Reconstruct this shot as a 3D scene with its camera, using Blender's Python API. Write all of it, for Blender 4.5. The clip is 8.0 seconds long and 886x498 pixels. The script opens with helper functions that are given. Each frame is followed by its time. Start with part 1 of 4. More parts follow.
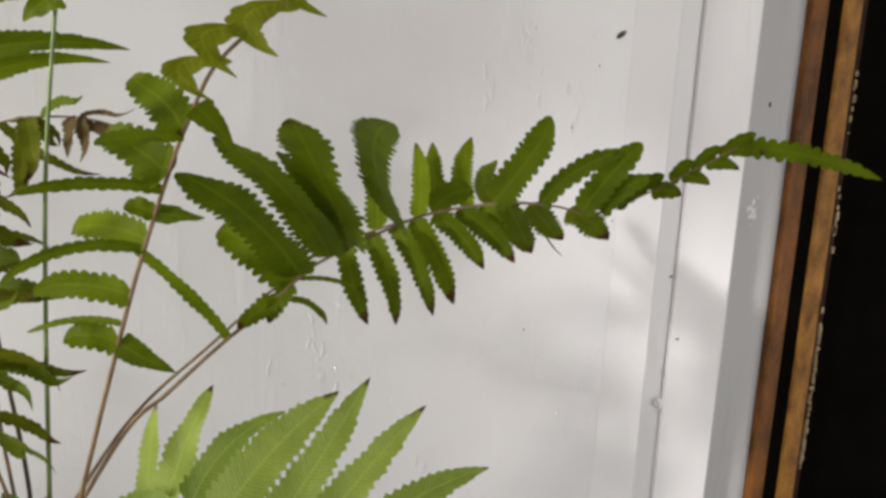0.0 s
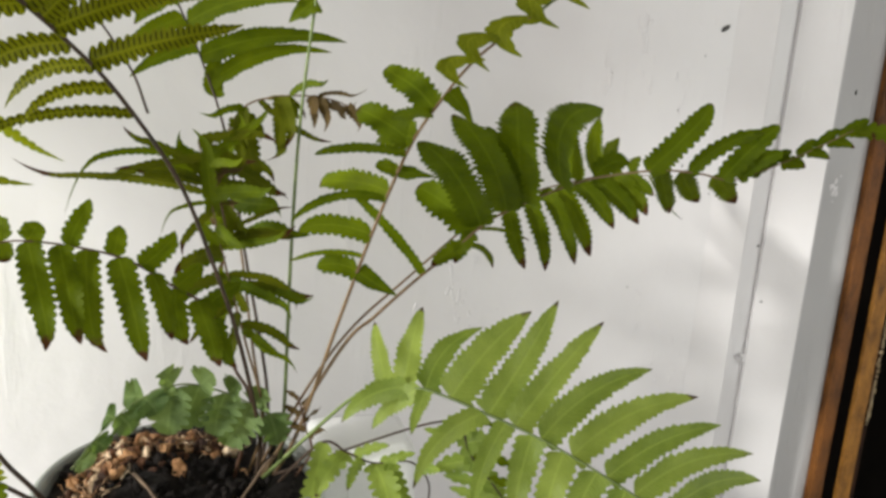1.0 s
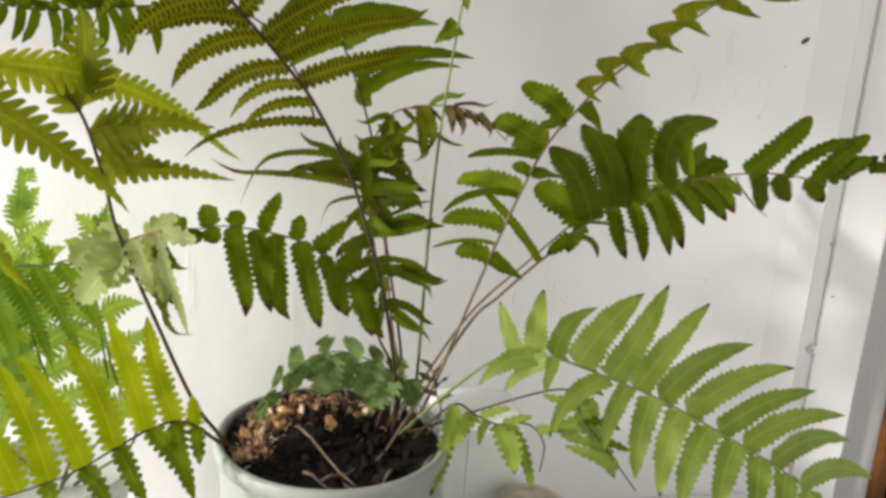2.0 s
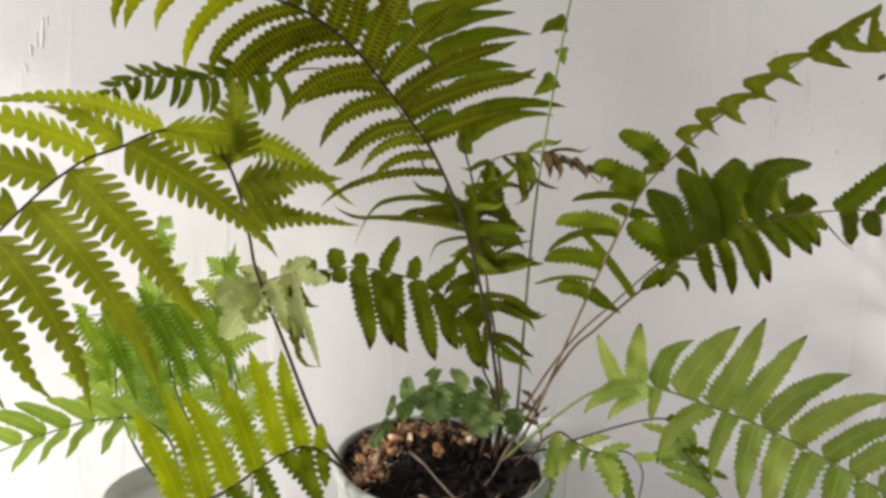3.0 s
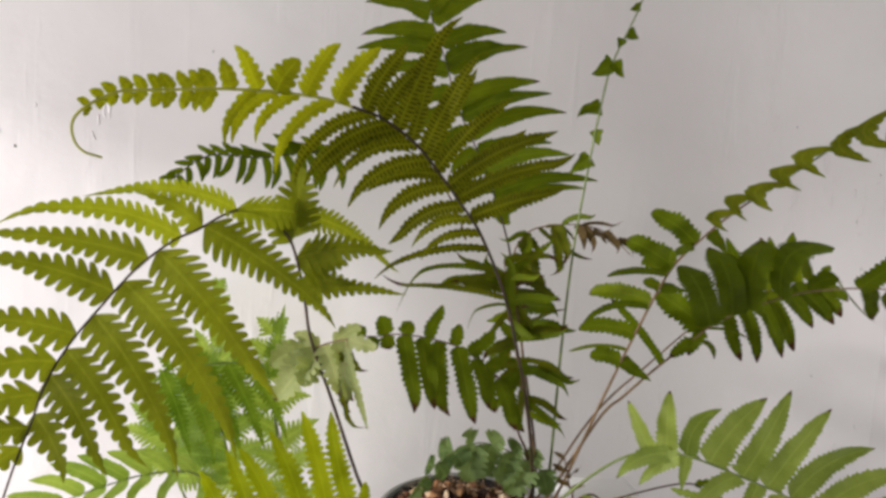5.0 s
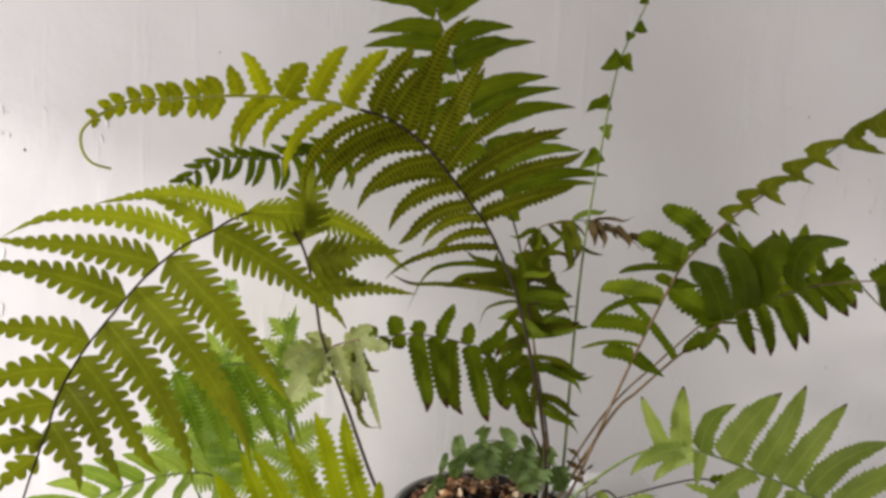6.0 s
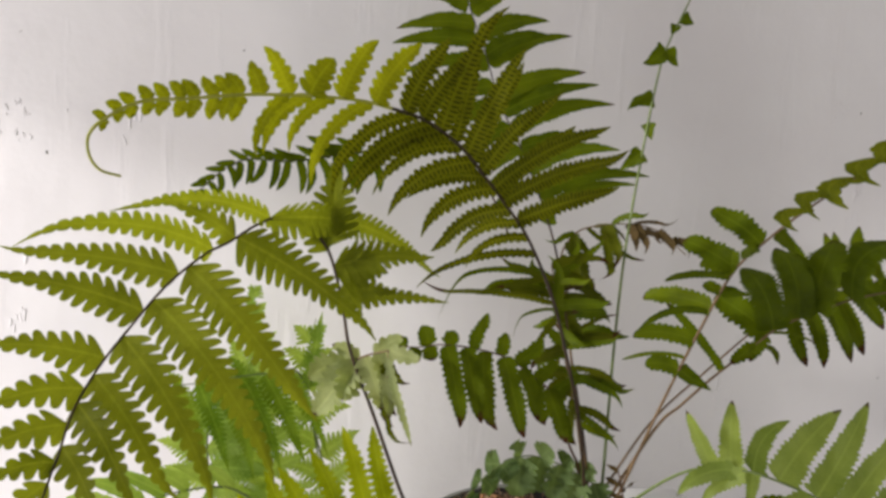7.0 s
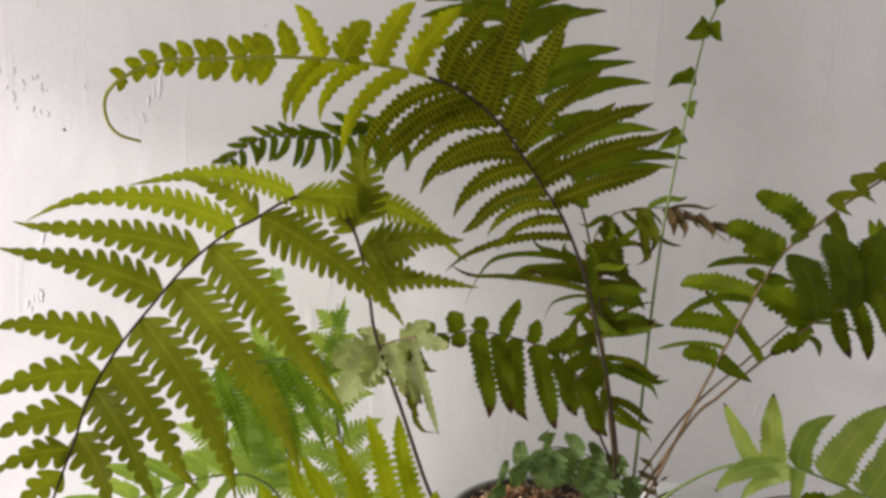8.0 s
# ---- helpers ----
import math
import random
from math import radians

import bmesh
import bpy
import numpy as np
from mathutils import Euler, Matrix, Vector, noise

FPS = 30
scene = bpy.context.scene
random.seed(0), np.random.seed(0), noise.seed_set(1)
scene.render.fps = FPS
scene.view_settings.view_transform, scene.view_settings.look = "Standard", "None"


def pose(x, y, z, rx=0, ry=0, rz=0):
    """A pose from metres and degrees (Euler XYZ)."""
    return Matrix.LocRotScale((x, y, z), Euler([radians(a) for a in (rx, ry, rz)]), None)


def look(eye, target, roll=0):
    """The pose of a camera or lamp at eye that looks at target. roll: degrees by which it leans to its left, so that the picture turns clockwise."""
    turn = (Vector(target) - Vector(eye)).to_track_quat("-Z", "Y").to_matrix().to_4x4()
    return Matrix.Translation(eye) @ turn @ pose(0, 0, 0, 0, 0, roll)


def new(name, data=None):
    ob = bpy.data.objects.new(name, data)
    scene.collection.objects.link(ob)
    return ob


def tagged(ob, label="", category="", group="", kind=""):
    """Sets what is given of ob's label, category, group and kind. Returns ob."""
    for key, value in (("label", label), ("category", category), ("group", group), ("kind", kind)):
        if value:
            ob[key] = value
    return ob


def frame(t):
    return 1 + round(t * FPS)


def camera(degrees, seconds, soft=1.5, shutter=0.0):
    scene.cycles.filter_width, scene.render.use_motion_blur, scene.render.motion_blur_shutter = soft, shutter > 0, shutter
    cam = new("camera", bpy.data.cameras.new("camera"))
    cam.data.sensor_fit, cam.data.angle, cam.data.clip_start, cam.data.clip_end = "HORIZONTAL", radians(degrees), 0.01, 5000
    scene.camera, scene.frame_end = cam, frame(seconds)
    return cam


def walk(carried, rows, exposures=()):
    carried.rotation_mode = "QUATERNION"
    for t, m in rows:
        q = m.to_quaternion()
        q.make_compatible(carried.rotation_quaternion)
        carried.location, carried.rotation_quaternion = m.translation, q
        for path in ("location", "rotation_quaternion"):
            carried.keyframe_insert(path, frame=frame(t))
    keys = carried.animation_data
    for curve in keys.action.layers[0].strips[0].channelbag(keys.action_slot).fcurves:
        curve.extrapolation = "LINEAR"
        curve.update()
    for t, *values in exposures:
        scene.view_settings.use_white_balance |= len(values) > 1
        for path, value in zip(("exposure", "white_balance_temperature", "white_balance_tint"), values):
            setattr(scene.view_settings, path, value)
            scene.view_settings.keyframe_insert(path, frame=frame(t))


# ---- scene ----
cam = camera(63.07, 8.0, soft=3.2)
ROWS = [
    (0, 0.2311, -0.4337, 1.1803, -20.16, -9.30, 3.19),
    (0.5, 0.1840, -0.4584, 1.1753, -18.48, -10.37, 3.17),
    (1, 0.1148, -0.5122, 1.1769, -16.95, -11.24, 4.25),
    (1.5, 0.0772, -0.5379, 1.1727, -15.45, -12.17, 3.83),
    (2, 0.0315, -0.5737, 1.1806, -13.57, -11.60, 4.46),
    (2.2, 0.0155, -0.5855, 1.1855, -12.49, -11.17, 4.44),
    (3.3, -0.0299, -0.6117, 1.1953, -8.67, -8.53, 2.96),
    (3.5, -0.0363, -0.6163, 1.2025, -8.40, -7.99, 3.30),
    (4, -0.0440, -0.6313, 1.2131, -8.02, -6.37, 3.65),
    (4.5, -0.0503, -0.6377, 1.2181, -8.11, -6.05, 4.05),
    (6, -0.0520, -0.6343, 1.2256, -7.31, -6.94, 2.90),
    (6.5, -0.0534, -0.6326, 1.2305, -6.47, -6.32, 2.66),
    (7, -0.0554, -0.6022, 1.2275, -5.35, -7.15, 2.65),
    (7.5, -0.0628, -0.5844, 1.2222, -4.13, -7.91, 3.15),
    (8, -0.0644, -0.5779, 1.2201, -4.21, -8.21, 3.04),
]
# camera: seconds, place, heading, tilt, lean
walk(cam, [(t, pose(x, y, z, 90 + tilt, 0, yaw) @ pose(0, 0, 0, 0, 0, lean)) for t, x, y, z, yaw, tilt, lean in ROWS],
     exposures=[(0.0, -0.86, 6550, 9), (1.0, -0.82, 6600, 6), (2.0, -0.84, 6650, 6), (3.5, -1.13, 6650, 12), (4.5, -1.18, 6620, 13), (8.0, -1.37, 6620, 12)])

# ---- world and light ----
world = bpy.data.worlds.new("world")
scene.world = world
world.use_nodes = True
wn = world.node_tree
sky = wn.nodes.new("ShaderNodeTexSky")
sky.sky_type = "NISHITA"
sky.sun_disc = False
sky.sun_elevation = radians(18)
sky.sun_rotation = radians(248)
wn.links.new(sky.outputs["Color"], wn.nodes["Background"].inputs["Color"])
wn.nodes["Background"].inputs["Strength"].default_value = 0.12


def area_lamp(name, m, sx, sy, watts, colour):
    data = bpy.data.lights.new(name, "AREA")
    data.shape, data.size, data.size_y, data.energy, data.color = "RECTANGLE", sx, sy, watts, colour
    ob = new(name, data)
    ob.matrix_world = m
    return ob


# low sun and sky through the side window
sun = bpy.data.lights.new("sun", "SUN")
sun.energy, sun.angle, sun.color = 6.0, radians(4), (1.0, 0.975, 0.95)
sun_ob = new("sun", sun)
sun_ob.matrix_world = look((0, 0, 0), (math.cos(radians(18)) * math.cos(radians(19)), math.cos(radians(18)) * math.sin(radians(19)), -math.sin(radians(18))))
area_lamp("side_window_light", look((-1.28, -0.32, 1.2), (0.1, 0.0, 1.1)), 0.6, 1.25, 40, (1.0, 0.985, 0.985))
# unseen lamps added to brighten the right side and the plant's front
area_lamp("right_fill_light", look((1.53, -0.92, 1.15), (0.6, 0.15, 1.05)), 0.85, 1.5, 13, (1.0, 0.985, 0.97))
area_lamp("rear_fill_light", look((-0.3, -2.6, 1.2), (0.2, 0.2, 1.1)), 1.2, 2.1, 7, (0.99, 0.98, 1.0))

# ---- materials ----
def material(name):
    m = bpy.data.materials.new(name)
    m.use_nodes = True
    nt = m.node_tree
    return m, nt, nt.nodes["Principled BSDF"]


def node(nt, kind, **values):
    n = nt.nodes.new(kind)
    for key, value in values.items():
        n.inputs[key].default_value = value
    return n


def ramp(nt, source, stops):
    n = nt.nodes.new("ShaderNodeValToRGB")
    el = n.color_ramp.elements
    el[0].position, el[0].color = stops[0][0], (*stops[0][1], 1)
    el[1].position, el[1].color = stops[-1][0], (*stops[-1][1], 1)
    for pos, col in stops[1:-1]:
        e = el.new(pos)
        e.color = (*col, 1)
    nt.links.new(source, n.inputs["Fac"])
    return n.outputs["Color"]


def bump(nt, bsdf, height, strength, distance):
    b = node(nt, "ShaderNodeBump", Strength=strength, Distance=distance)
    nt.links.new(height, b.inputs["Height"])
    nt.links.new(b.outputs["Normal"], bsdf.inputs["Normal"])
    return b


def coords(nt, scale=(1, 1, 1)):
    tc = nt.nodes.new("ShaderNodeTexCoord")
    mp = nt.nodes.new("ShaderNodeMapping")
    mp.inputs["Scale"].default_value = scale
    nt.links.new(tc.outputs["Object"], mp.inputs["Vector"])
    return mp.outputs["Vector"]


def noise_node(nt, vec, scale, detail=4.0, rough=0.55):
    n = node(nt, "ShaderNodeTexNoise", Scale=scale, Detail=detail, Roughness=rough)
    nt.links.new(vec, n.inputs["Vector"])
    return n.outputs["Fac"]


def mix(nt, fac, a, b, kind="MIX"):
    n = nt.nodes.new("ShaderNodeMix")
    n.data_type, n.blend_type = "RGBA", kind
    for sock, val in ((n.inputs[0], fac), (n.inputs[6], a), (n.inputs[7], b)):
        if hasattr(val, "is_linked"):
            nt.links.new(val, sock)
        else:
            sock.default_value = (*val, 1) if isinstance(val, tuple) else val
    return n.outputs[2]


def maths(nt, op, a, b=0.0):
    n = nt.nodes.new("ShaderNodeMath")
    n.operation = op
    for sock, val in ((n.inputs[0], a), (n.inputs[1], b)):
        if hasattr(val, "is_linked"):
            nt.links.new(val, sock)
        else:
            sock.default_value = val
    return n.outputs[0]


def leaf_material(name, dark, light, brown=0.0, glow=0.42, gloss=0.42, sori=0.0, shine=0.1):
    """Green blade: mottled, with a paler midrib, side veins and, where old, brown tips; spore dots under some."""
    m, nt, bsdf = material(name)
    uv = nt.nodes.new("ShaderNodeUVMap")
    sep = nt.nodes.new("ShaderNodeSeparateXYZ")
    nt.links.new(uv.outputs["UV"], sep.inputs["Vector"])
    run = nt.nodes.new("ShaderNodeAttribute")
    run.attribute_name = "run"
    vec = coords(nt)
    rnd = nt.nodes.new("ShaderNodeObjectInfo").outputs["Random"]
    blotch = noise_node(nt, vec, 60, 4, 0.65)
    fine = noise_node(nt, vec, 500, 3)
    fac = maths(nt, "ADD", maths(nt, "MULTIPLY", blotch, 1.1), maths(nt, "MULTIPLY", rnd, 0.45))
    fac = maths(nt, "ADD", fac, maths(nt, "MULTIPLY", fine, 0.3))
    base = ramp(nt, maths(nt, "SUBTRACT", fac, 0.42), [(0.1, dark), (0.9, light)])
    off = maths(nt, "ABSOLUTE", maths(nt, "SUBTRACT", sep.outputs["Y"], 0.5))
    slant = maths(nt, "SUBTRACT", run.outputs["Fac"], maths(nt, "MULTIPLY", off, 0.007))
    vein = maths(nt, "SINE", maths(nt, "MULTIPLY", slant, 3200.0))
    vein = maths(nt, "POWER", maths(nt, "MAXIMUM", vein, 0.0), 5.0)
    rib = nt.nodes.new("ShaderNodeMapRange")
    rib.inputs["From Min"].default_value, rib.inputs["From Max"].default_value = 0.05, 0.0
    nt.links.new(off, rib.inputs["Value"])
    pale = tuple(min(1, c * 1.35 + 0.01) for c in light)
    base = mix(nt, maths(nt, "MULTIPLY", vein, 0.3), base, pale)
    base = mix(nt, maths(nt, "MULTIPLY", rib.outputs["Result"], 0.45), base, pale)
    if sori:
        row = maths(nt, "SINE", maths(nt, "MULTIPLY", run.outputs["Fac"], 2200.0))
        across = maths(nt, "SINE", maths(nt, "MULTIPLY", off, 6.283))
        dots = nt.nodes.new("ShaderNodeMapRange")
        dots.inputs["From Min"].default_value, dots.inputs["From Max"].default_value = 0.25, 0.55
        nt.links.new(maths(nt, "MULTIPLY", maths(nt, "MAXIMUM", row, 0.0), maths(nt, "MAXIMUM", across, 0.0)), dots.inputs["Value"])
        base = mix(nt, maths(nt, "MULTIPLY", dots.outputs["Result"], sori), base, (0.016, 0.016, 0.003))
    if brown:
        edge = maths(nt, "ADD", sep.outputs["X"], maths(nt, "MULTIPLY", noise_node(nt, vec, 160, 3), 0.25))
        edge = maths(nt, "ADD", edge, maths(nt, "MULTIPLY", rnd, 0.08))
        dead = nt.nodes.new("ShaderNodeMapRange")
        dead.inputs["From Min"].default_value, dead.inputs["From Max"].default_value = 1.14 - brown, 1.2 - brown
        nt.links.new(edge, dead.inputs["Value"])
        base = mix(nt, dead.outputs["Result"], base, (0.075, 0.03, 0.014))
    nt.links.new(base, bsdf.inputs["Base Color"])
    bsdf.inputs["Roughness"].default_value = gloss
    bsdf.inputs["Specular IOR Level"].default_value = shine
    bump(nt, bsdf, maths(nt, "ADD", maths(nt, "MULTIPLY", vein, 0.8), fine), 0.5, 0.001)
    thin = nt.nodes.new("ShaderNodeBsdfTranslucent")
    nt.links.new(mix(nt, 1.0, base, (1.0, 1.0, 0.4), "MULTIPLY"), thin.inputs["Color"])
    both = nt.nodes.new("ShaderNodeMixShader")
    both.inputs[0].default_value = glow
    nt.links.new(bsdf.outputs[0], both.inputs[1])
    nt.links.new(thin.outputs[0], both.inputs[2])
    nt.links.new(both.outputs[0], nt.nodes["Material Output"].inputs["Surface"])
    return m


def plain_material(name, dark, light, scale, rough, bump_strength=0.3, bump_distance=0.002, stretch=(1, 1, 1), shine=0.4):
    m, nt, bsdf = material(name)
    vec = coords(nt, stretch)
    big, fine = noise_node(nt, vec, scale, 5), noise_node(nt, vec, scale * 9, 3)
    f = maths(nt, "ADD", maths(nt, "MULTIPLY", big, 0.75), maths(nt, "MULTIPLY", fine, 0.25))
    nt.links.new(ramp(nt, f, [(0.3, dark), (0.7, light)]), bsdf.inputs["Base Color"])
    bsdf.inputs["Roughness"].default_value = rough
    bsdf.inputs["Specular IOR Level"].default_value = shine
    bump(nt, bsdf, f, bump_strength, bump_distance)
    return m


def paint_material(name, colour, rough, runs):
    """Old gloss paint: brushed, with runs and drips down it and a little grime."""
    m, nt, bsdf = material(name)
    vec = coords(nt)
    tall = coords(nt, (1, 1, 0.12))
    grime = noise_node(nt, vec, 3.0, 6)
    grain = noise_node(nt, vec, 70, 4)
    drips = noise_node(nt, tall, 38, 4)
    waves = noise_node(nt, vec, 7, 3)
    worn = tuple(c * 0.93 for c in colour)
    patch = noise_node(nt, vec, 17, 5, 0.65)
    base = ramp(nt, maths(nt, "ADD", maths(nt, "MULTIPLY", grime, 0.85), maths(nt, "MULTIPLY", patch, 0.15)),
                [(0.3, (worn[0], worn[1] * 0.985, worn[2] * 0.985)), (0.58, colour)])
    nt.links.new(base, bsdf.inputs["Base Color"])
    gloss = nt.nodes.new("ShaderNodeMapRange")
    gloss.inputs["From Min"].default_value, gloss.inputs["From Max"].default_value = 0.35, 0.65
    gloss.inputs["To Min"].default_value, gloss.inputs["To Max"].default_value = rough * 0.85, rough * 1.25
    nt.links.new(patch, gloss.inputs["Value"])
    nt.links.new(gloss.outputs["Result"], bsdf.inputs["Roughness"])
    ridge = nt.nodes.new("ShaderNodeMapRange")
    ridge.inputs["From Min"].default_value, ridge.inputs["From Max"].default_value = 0.58, 0.75
    nt.links.new(drips, ridge.inputs["Value"])
    h = maths(nt, "ADD", maths(nt, "MULTIPLY", ridge.outputs["Result"], runs), maths(nt, "MULTIPLY", grain, 0.35))
    h = maths(nt, "ADD", h, maths(nt, "MULTIPLY", waves, 2.6))
    bump(nt, bsdf, h, 0.5, 0.003)
    return m


PAINT = paint_material("white_gloss_paint", (0.81, 0.793, 0.805), 0.14, 0.3)
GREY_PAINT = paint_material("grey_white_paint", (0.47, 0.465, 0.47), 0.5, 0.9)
ROOM_PAINT = plain_material("room_paint", (0.62, 0.60, 0.57), (0.70, 0.68, 0.65), 4, 0.8)
TABLE_PAINT = paint_material("table_paint", (0.8, 0.8, 0.79), 0.35, 0.2)
FLOOR = plain_material("pale_floor", (0.5, 0.48, 0.45), (0.6, 0.58, 0.55), 6, 0.6)
WOOD = plain_material("worn_brown_wood", (0.02, 0.007, 0.002), (0.24, 0.09, 0.018), 46, 0.55, 0.8, 0.003, (1, 1, 0.4), shine=0.25)
OCHRE = plain_material("worn_ochre_wood", (0.05, 0.018, 0.003), (0.44, 0.2, 0.035), 50, 0.55, 0.8, 0.003, (1, 1, 0.45), shine=0.25)
DARK_WOOD = plain_material("dark_edge_wood", (0.006, 0.003, 0.002), (0.05, 0.02, 0.008), 60, 0.7, 0.8, 0.003, (1, 1, 0.5), shine=0.15)
DARK = plain_material("near_black_matt", (0.001, 0.0008, 0.0008), (0.004, 0.003, 0.002), 20, 0.9, shine=0.03)
CHIP = plain_material("flaked_cream_paint", (0.3, 0.2, 0.1), (0.6, 0.48, 0.3), 60, 0.7)
SPECK = plain_material("dark_speck", (0.03, 0.03, 0.03), (0.12, 0.11, 0.1), 90, 0.8)
SOIL = plain_material("damp_soil", (0.002, 0.0013, 0.001), (0.009, 0.005, 0.003), 60, 0.9, 0.8, 0.004)
MULCH, mulch_nt, mulch_bsdf = material("coir_mulch")
island = mulch_nt.nodes.new("ShaderNodeNewGeometry").outputs["Random Per Island"]
mulch_nt.links.new(ramp(mulch_nt, island, [(0.0, (0.03, 0.012, 0.006)), (0.4, (0.14, 0.055, 0.022)), (0.65, (0.48, 0.25, 0.11)), (1.0, (0.86, 0.68, 0.47))]),
                   mulch_bsdf.inputs["Base Color"])
mulch_bsdf.inputs["Roughness"].default_value = 0.85
bump(mulch_nt, mulch_bsdf, noise_node(mulch_nt, coords(mulch_nt), 300, 4), 0.7, 0.002)
CRUMB = plain_material("soil_crumb", (0.0015, 0.001, 0.0008), (0.013, 0.0075, 0.005), 120, 0.9, 0.8, 0.003)
TWIG = plain_material("dry_twig", (0.1, 0.065, 0.045), (0.3, 0.21, 0.14), 60, 0.8)
POT = plain_material("grey_white_plastic", (0.29, 0.31, 0.285), (0.38, 0.4, 0.37), 8, 0.4, 0.1)
WHITE_POT = plain_material("white_plastic", (0.6, 0.6, 0.58), (0.7, 0.7, 0.68), 12, 0.5)
SHELL_WHITE = plain_material("bright_white_plastic", (0.8, 0.8, 0.8), (0.86, 0.86, 0.86), 10, 0.3, 0.1)
STEM_BROWN = plain_material("brown_stalk", (0.05, 0.022, 0.012), (0.13, 0.06, 0.028), 90, 0.5)
STEM_DARK = plain_material("dark_stalk", (0.025, 0.018, 0.012), (0.075, 0.04, 0.022), 90, 0.5)
STEM_TAN = plain_material("tan_stalk", (0.12, 0.07, 0.03), (0.24, 0.15, 0.07), 90, 0.5)
STEM_OLIVE = plain_material("olive_stalk", (0.34, 0.35, 0.03), (0.54, 0.55, 0.07), 90, 0.5)
STEM_GREEN = plain_material("green_stalk", (0.09, 0.13, 0.03), (0.2, 0.26, 0.08), 90, 0.45)
LEAF_DEEP = leaf_material("deep_green_leaf", (0.0592, 0.094, 0.00174), (0.144, 0.196, 0.00435), brown=0.02)
LEAF_TIPPED = leaf_material("brown_tipped_leaf", (0.0592, 0.0896, 0.00174), (0.139, 0.18, 0.00435), brown=0.13)
LEAF_MID = leaf_material("mid_green_leaf", (0.0661, 0.104, 0.00209), (0.161, 0.209, 0.00522), brown=0.02)
LEAF_FRESH = leaf_material("fresh_green_leaf", (0.19, 0.28, 0.04), (0.39, 0.49, 0.1), gloss=0.34, brown=0.04, shine=0.45)
LEAF_OLIVE = leaf_material("olive_green_leaf", (0.15, 0.18, 0.01), (0.31, 0.345, 0.026), glow=0.48)
LEAF_SPORE = leaf_material("olive_leaf_with_spore_dots", (0.11, 0.123, 0.0026), (0.209, 0.221, 0.00539), sori=0.8)
LEAF_LIME = leaf_material("lime_green_leaf", (0.25, 0.275, 0.008), (0.44, 0.46, 0.016), sori=0.12, glow=0.52)
LEAF_YELLOW = leaf_material("yellow_green_leaf", (0.26, 0.315, 0.006), (0.45, 0.51, 0.014), glow=0.55)
LEAF_WAN = leaf_material("wan_grey_green_leaf", (0.29, 0.35, 0.13), (0.5, 0.55, 0.27), brown=0.06, glow=0.45)
# strong sun on the rear fern is put into this paler green
LEAF_SUNLIT = leaf_material("sunlit_pale_leaf", (0.22, 0.36, 0.06), (0.5, 0.64, 0.17), glow=0.6)
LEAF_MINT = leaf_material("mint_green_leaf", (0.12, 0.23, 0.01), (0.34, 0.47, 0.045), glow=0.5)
LEAF_BLUE = leaf_material("blue_green_leaf", (0.085, 0.15, 0.045), (0.24, 0.33, 0.13), gloss=0.5)
LEAF_OLD = leaf_material("browning_leaf", (0.0679, 0.0896, 0.00418), (0.163, 0.179, 0.00835), brown=0.16)
LEAF_DRY = leaf_material("withered_leaf", (0.045, 0.034, 0.011), (0.16, 0.105, 0.045), glow=0.3)
CREAM = plain_material("cream_filling", (0.5, 0.42, 0.3), (0.75, 0.68, 0.55), 40, 0.7)
LID = plain_material("stained_cream_lid", (0.3, 0.24, 0.17), (0.78, 0.73, 0.62), 60, 0.5)
GLASS, glass_nt, glass_bsdf = material("clear_glass")
glass_bsdf.inputs["Base Color"].default_value = (0.96, 0.98, 0.97, 1)
glass_bsdf.inputs["Transmission Weight"].default_value = 1.0
glass_bsdf.inputs["Roughness"].default_value = 0.03

# ---- building helpers ----
def link_mesh(name, verts, faces, mat, parent=None, smooth=False, label=""):
    me = bpy.data.meshes.new(name)
    me.from_pydata([tuple(v) for v in verts], [], faces)
    me.materials.append(mat)
    if smooth:
        me.polygons.foreach_set("use_smooth", [True] * len(me.polygons))
    ob = new(name, me)
    if parent:
        ob.parent = parent
    if label:
        tagged(ob, label=label)
    return ob


def part(name, bm, mat, parent=None, label="", smooth=False):
    me = bpy.data.meshes.new(name)
    bm.to_mesh(me)
    bm.free()
    me.materials.append(mat)
    if smooth:
        me.polygons.foreach_set("use_smooth", [True] * len(me.polygons))
    ob = new(name, me)
    if parent:
        ob.parent = parent
    if label:
        tagged(ob, label=label)
    return ob


def add_box(bm, lo, hi, bevel=0.0):
    lo, hi = Vector(lo), Vector(hi)
    made = bmesh.ops.create_cube(bm, size=1.0, matrix=Matrix.LocRotScale((lo + hi) / 2, None, hi - lo))
    if bevel:
        edges = {e for v in made["verts"] for e in v.link_edges}
        bmesh.ops.bevel(bm, geom=list(edges), offset=bevel, segments=2, affect="EDGES", profile=0.6)


def box(name, lo, hi, mat, parent=None, bevel=0.0, label=""):
    bm = bmesh.new()
    add_box(bm, lo, hi, bevel)
    return part(name, bm, mat, parent, label)


def lathe(bm, centre, profile, segments=64, wobble=0.0):
    """Turned shape from (radius, height) pairs; joined outside to inside."""
    rings = []
    for r, h in profile:
        rings.append([bm.verts.new((centre[0] + r * (1 + wobble * math.sin(3 * a + 1)) * math.cos(a),
                                    centre[1] + r * (1 + wobble * math.sin(2 * a)) * math.sin(a), centre[2] + h))
                      for a in (2 * math.pi * i / segments for i in range(segments))])
    for a, b in zip(rings, rings[1:]):
        for i in range(segments):
            j = (i + 1) % segments
            bm.faces.new((a[i], a[j], b[j], b[i]))
    return rings


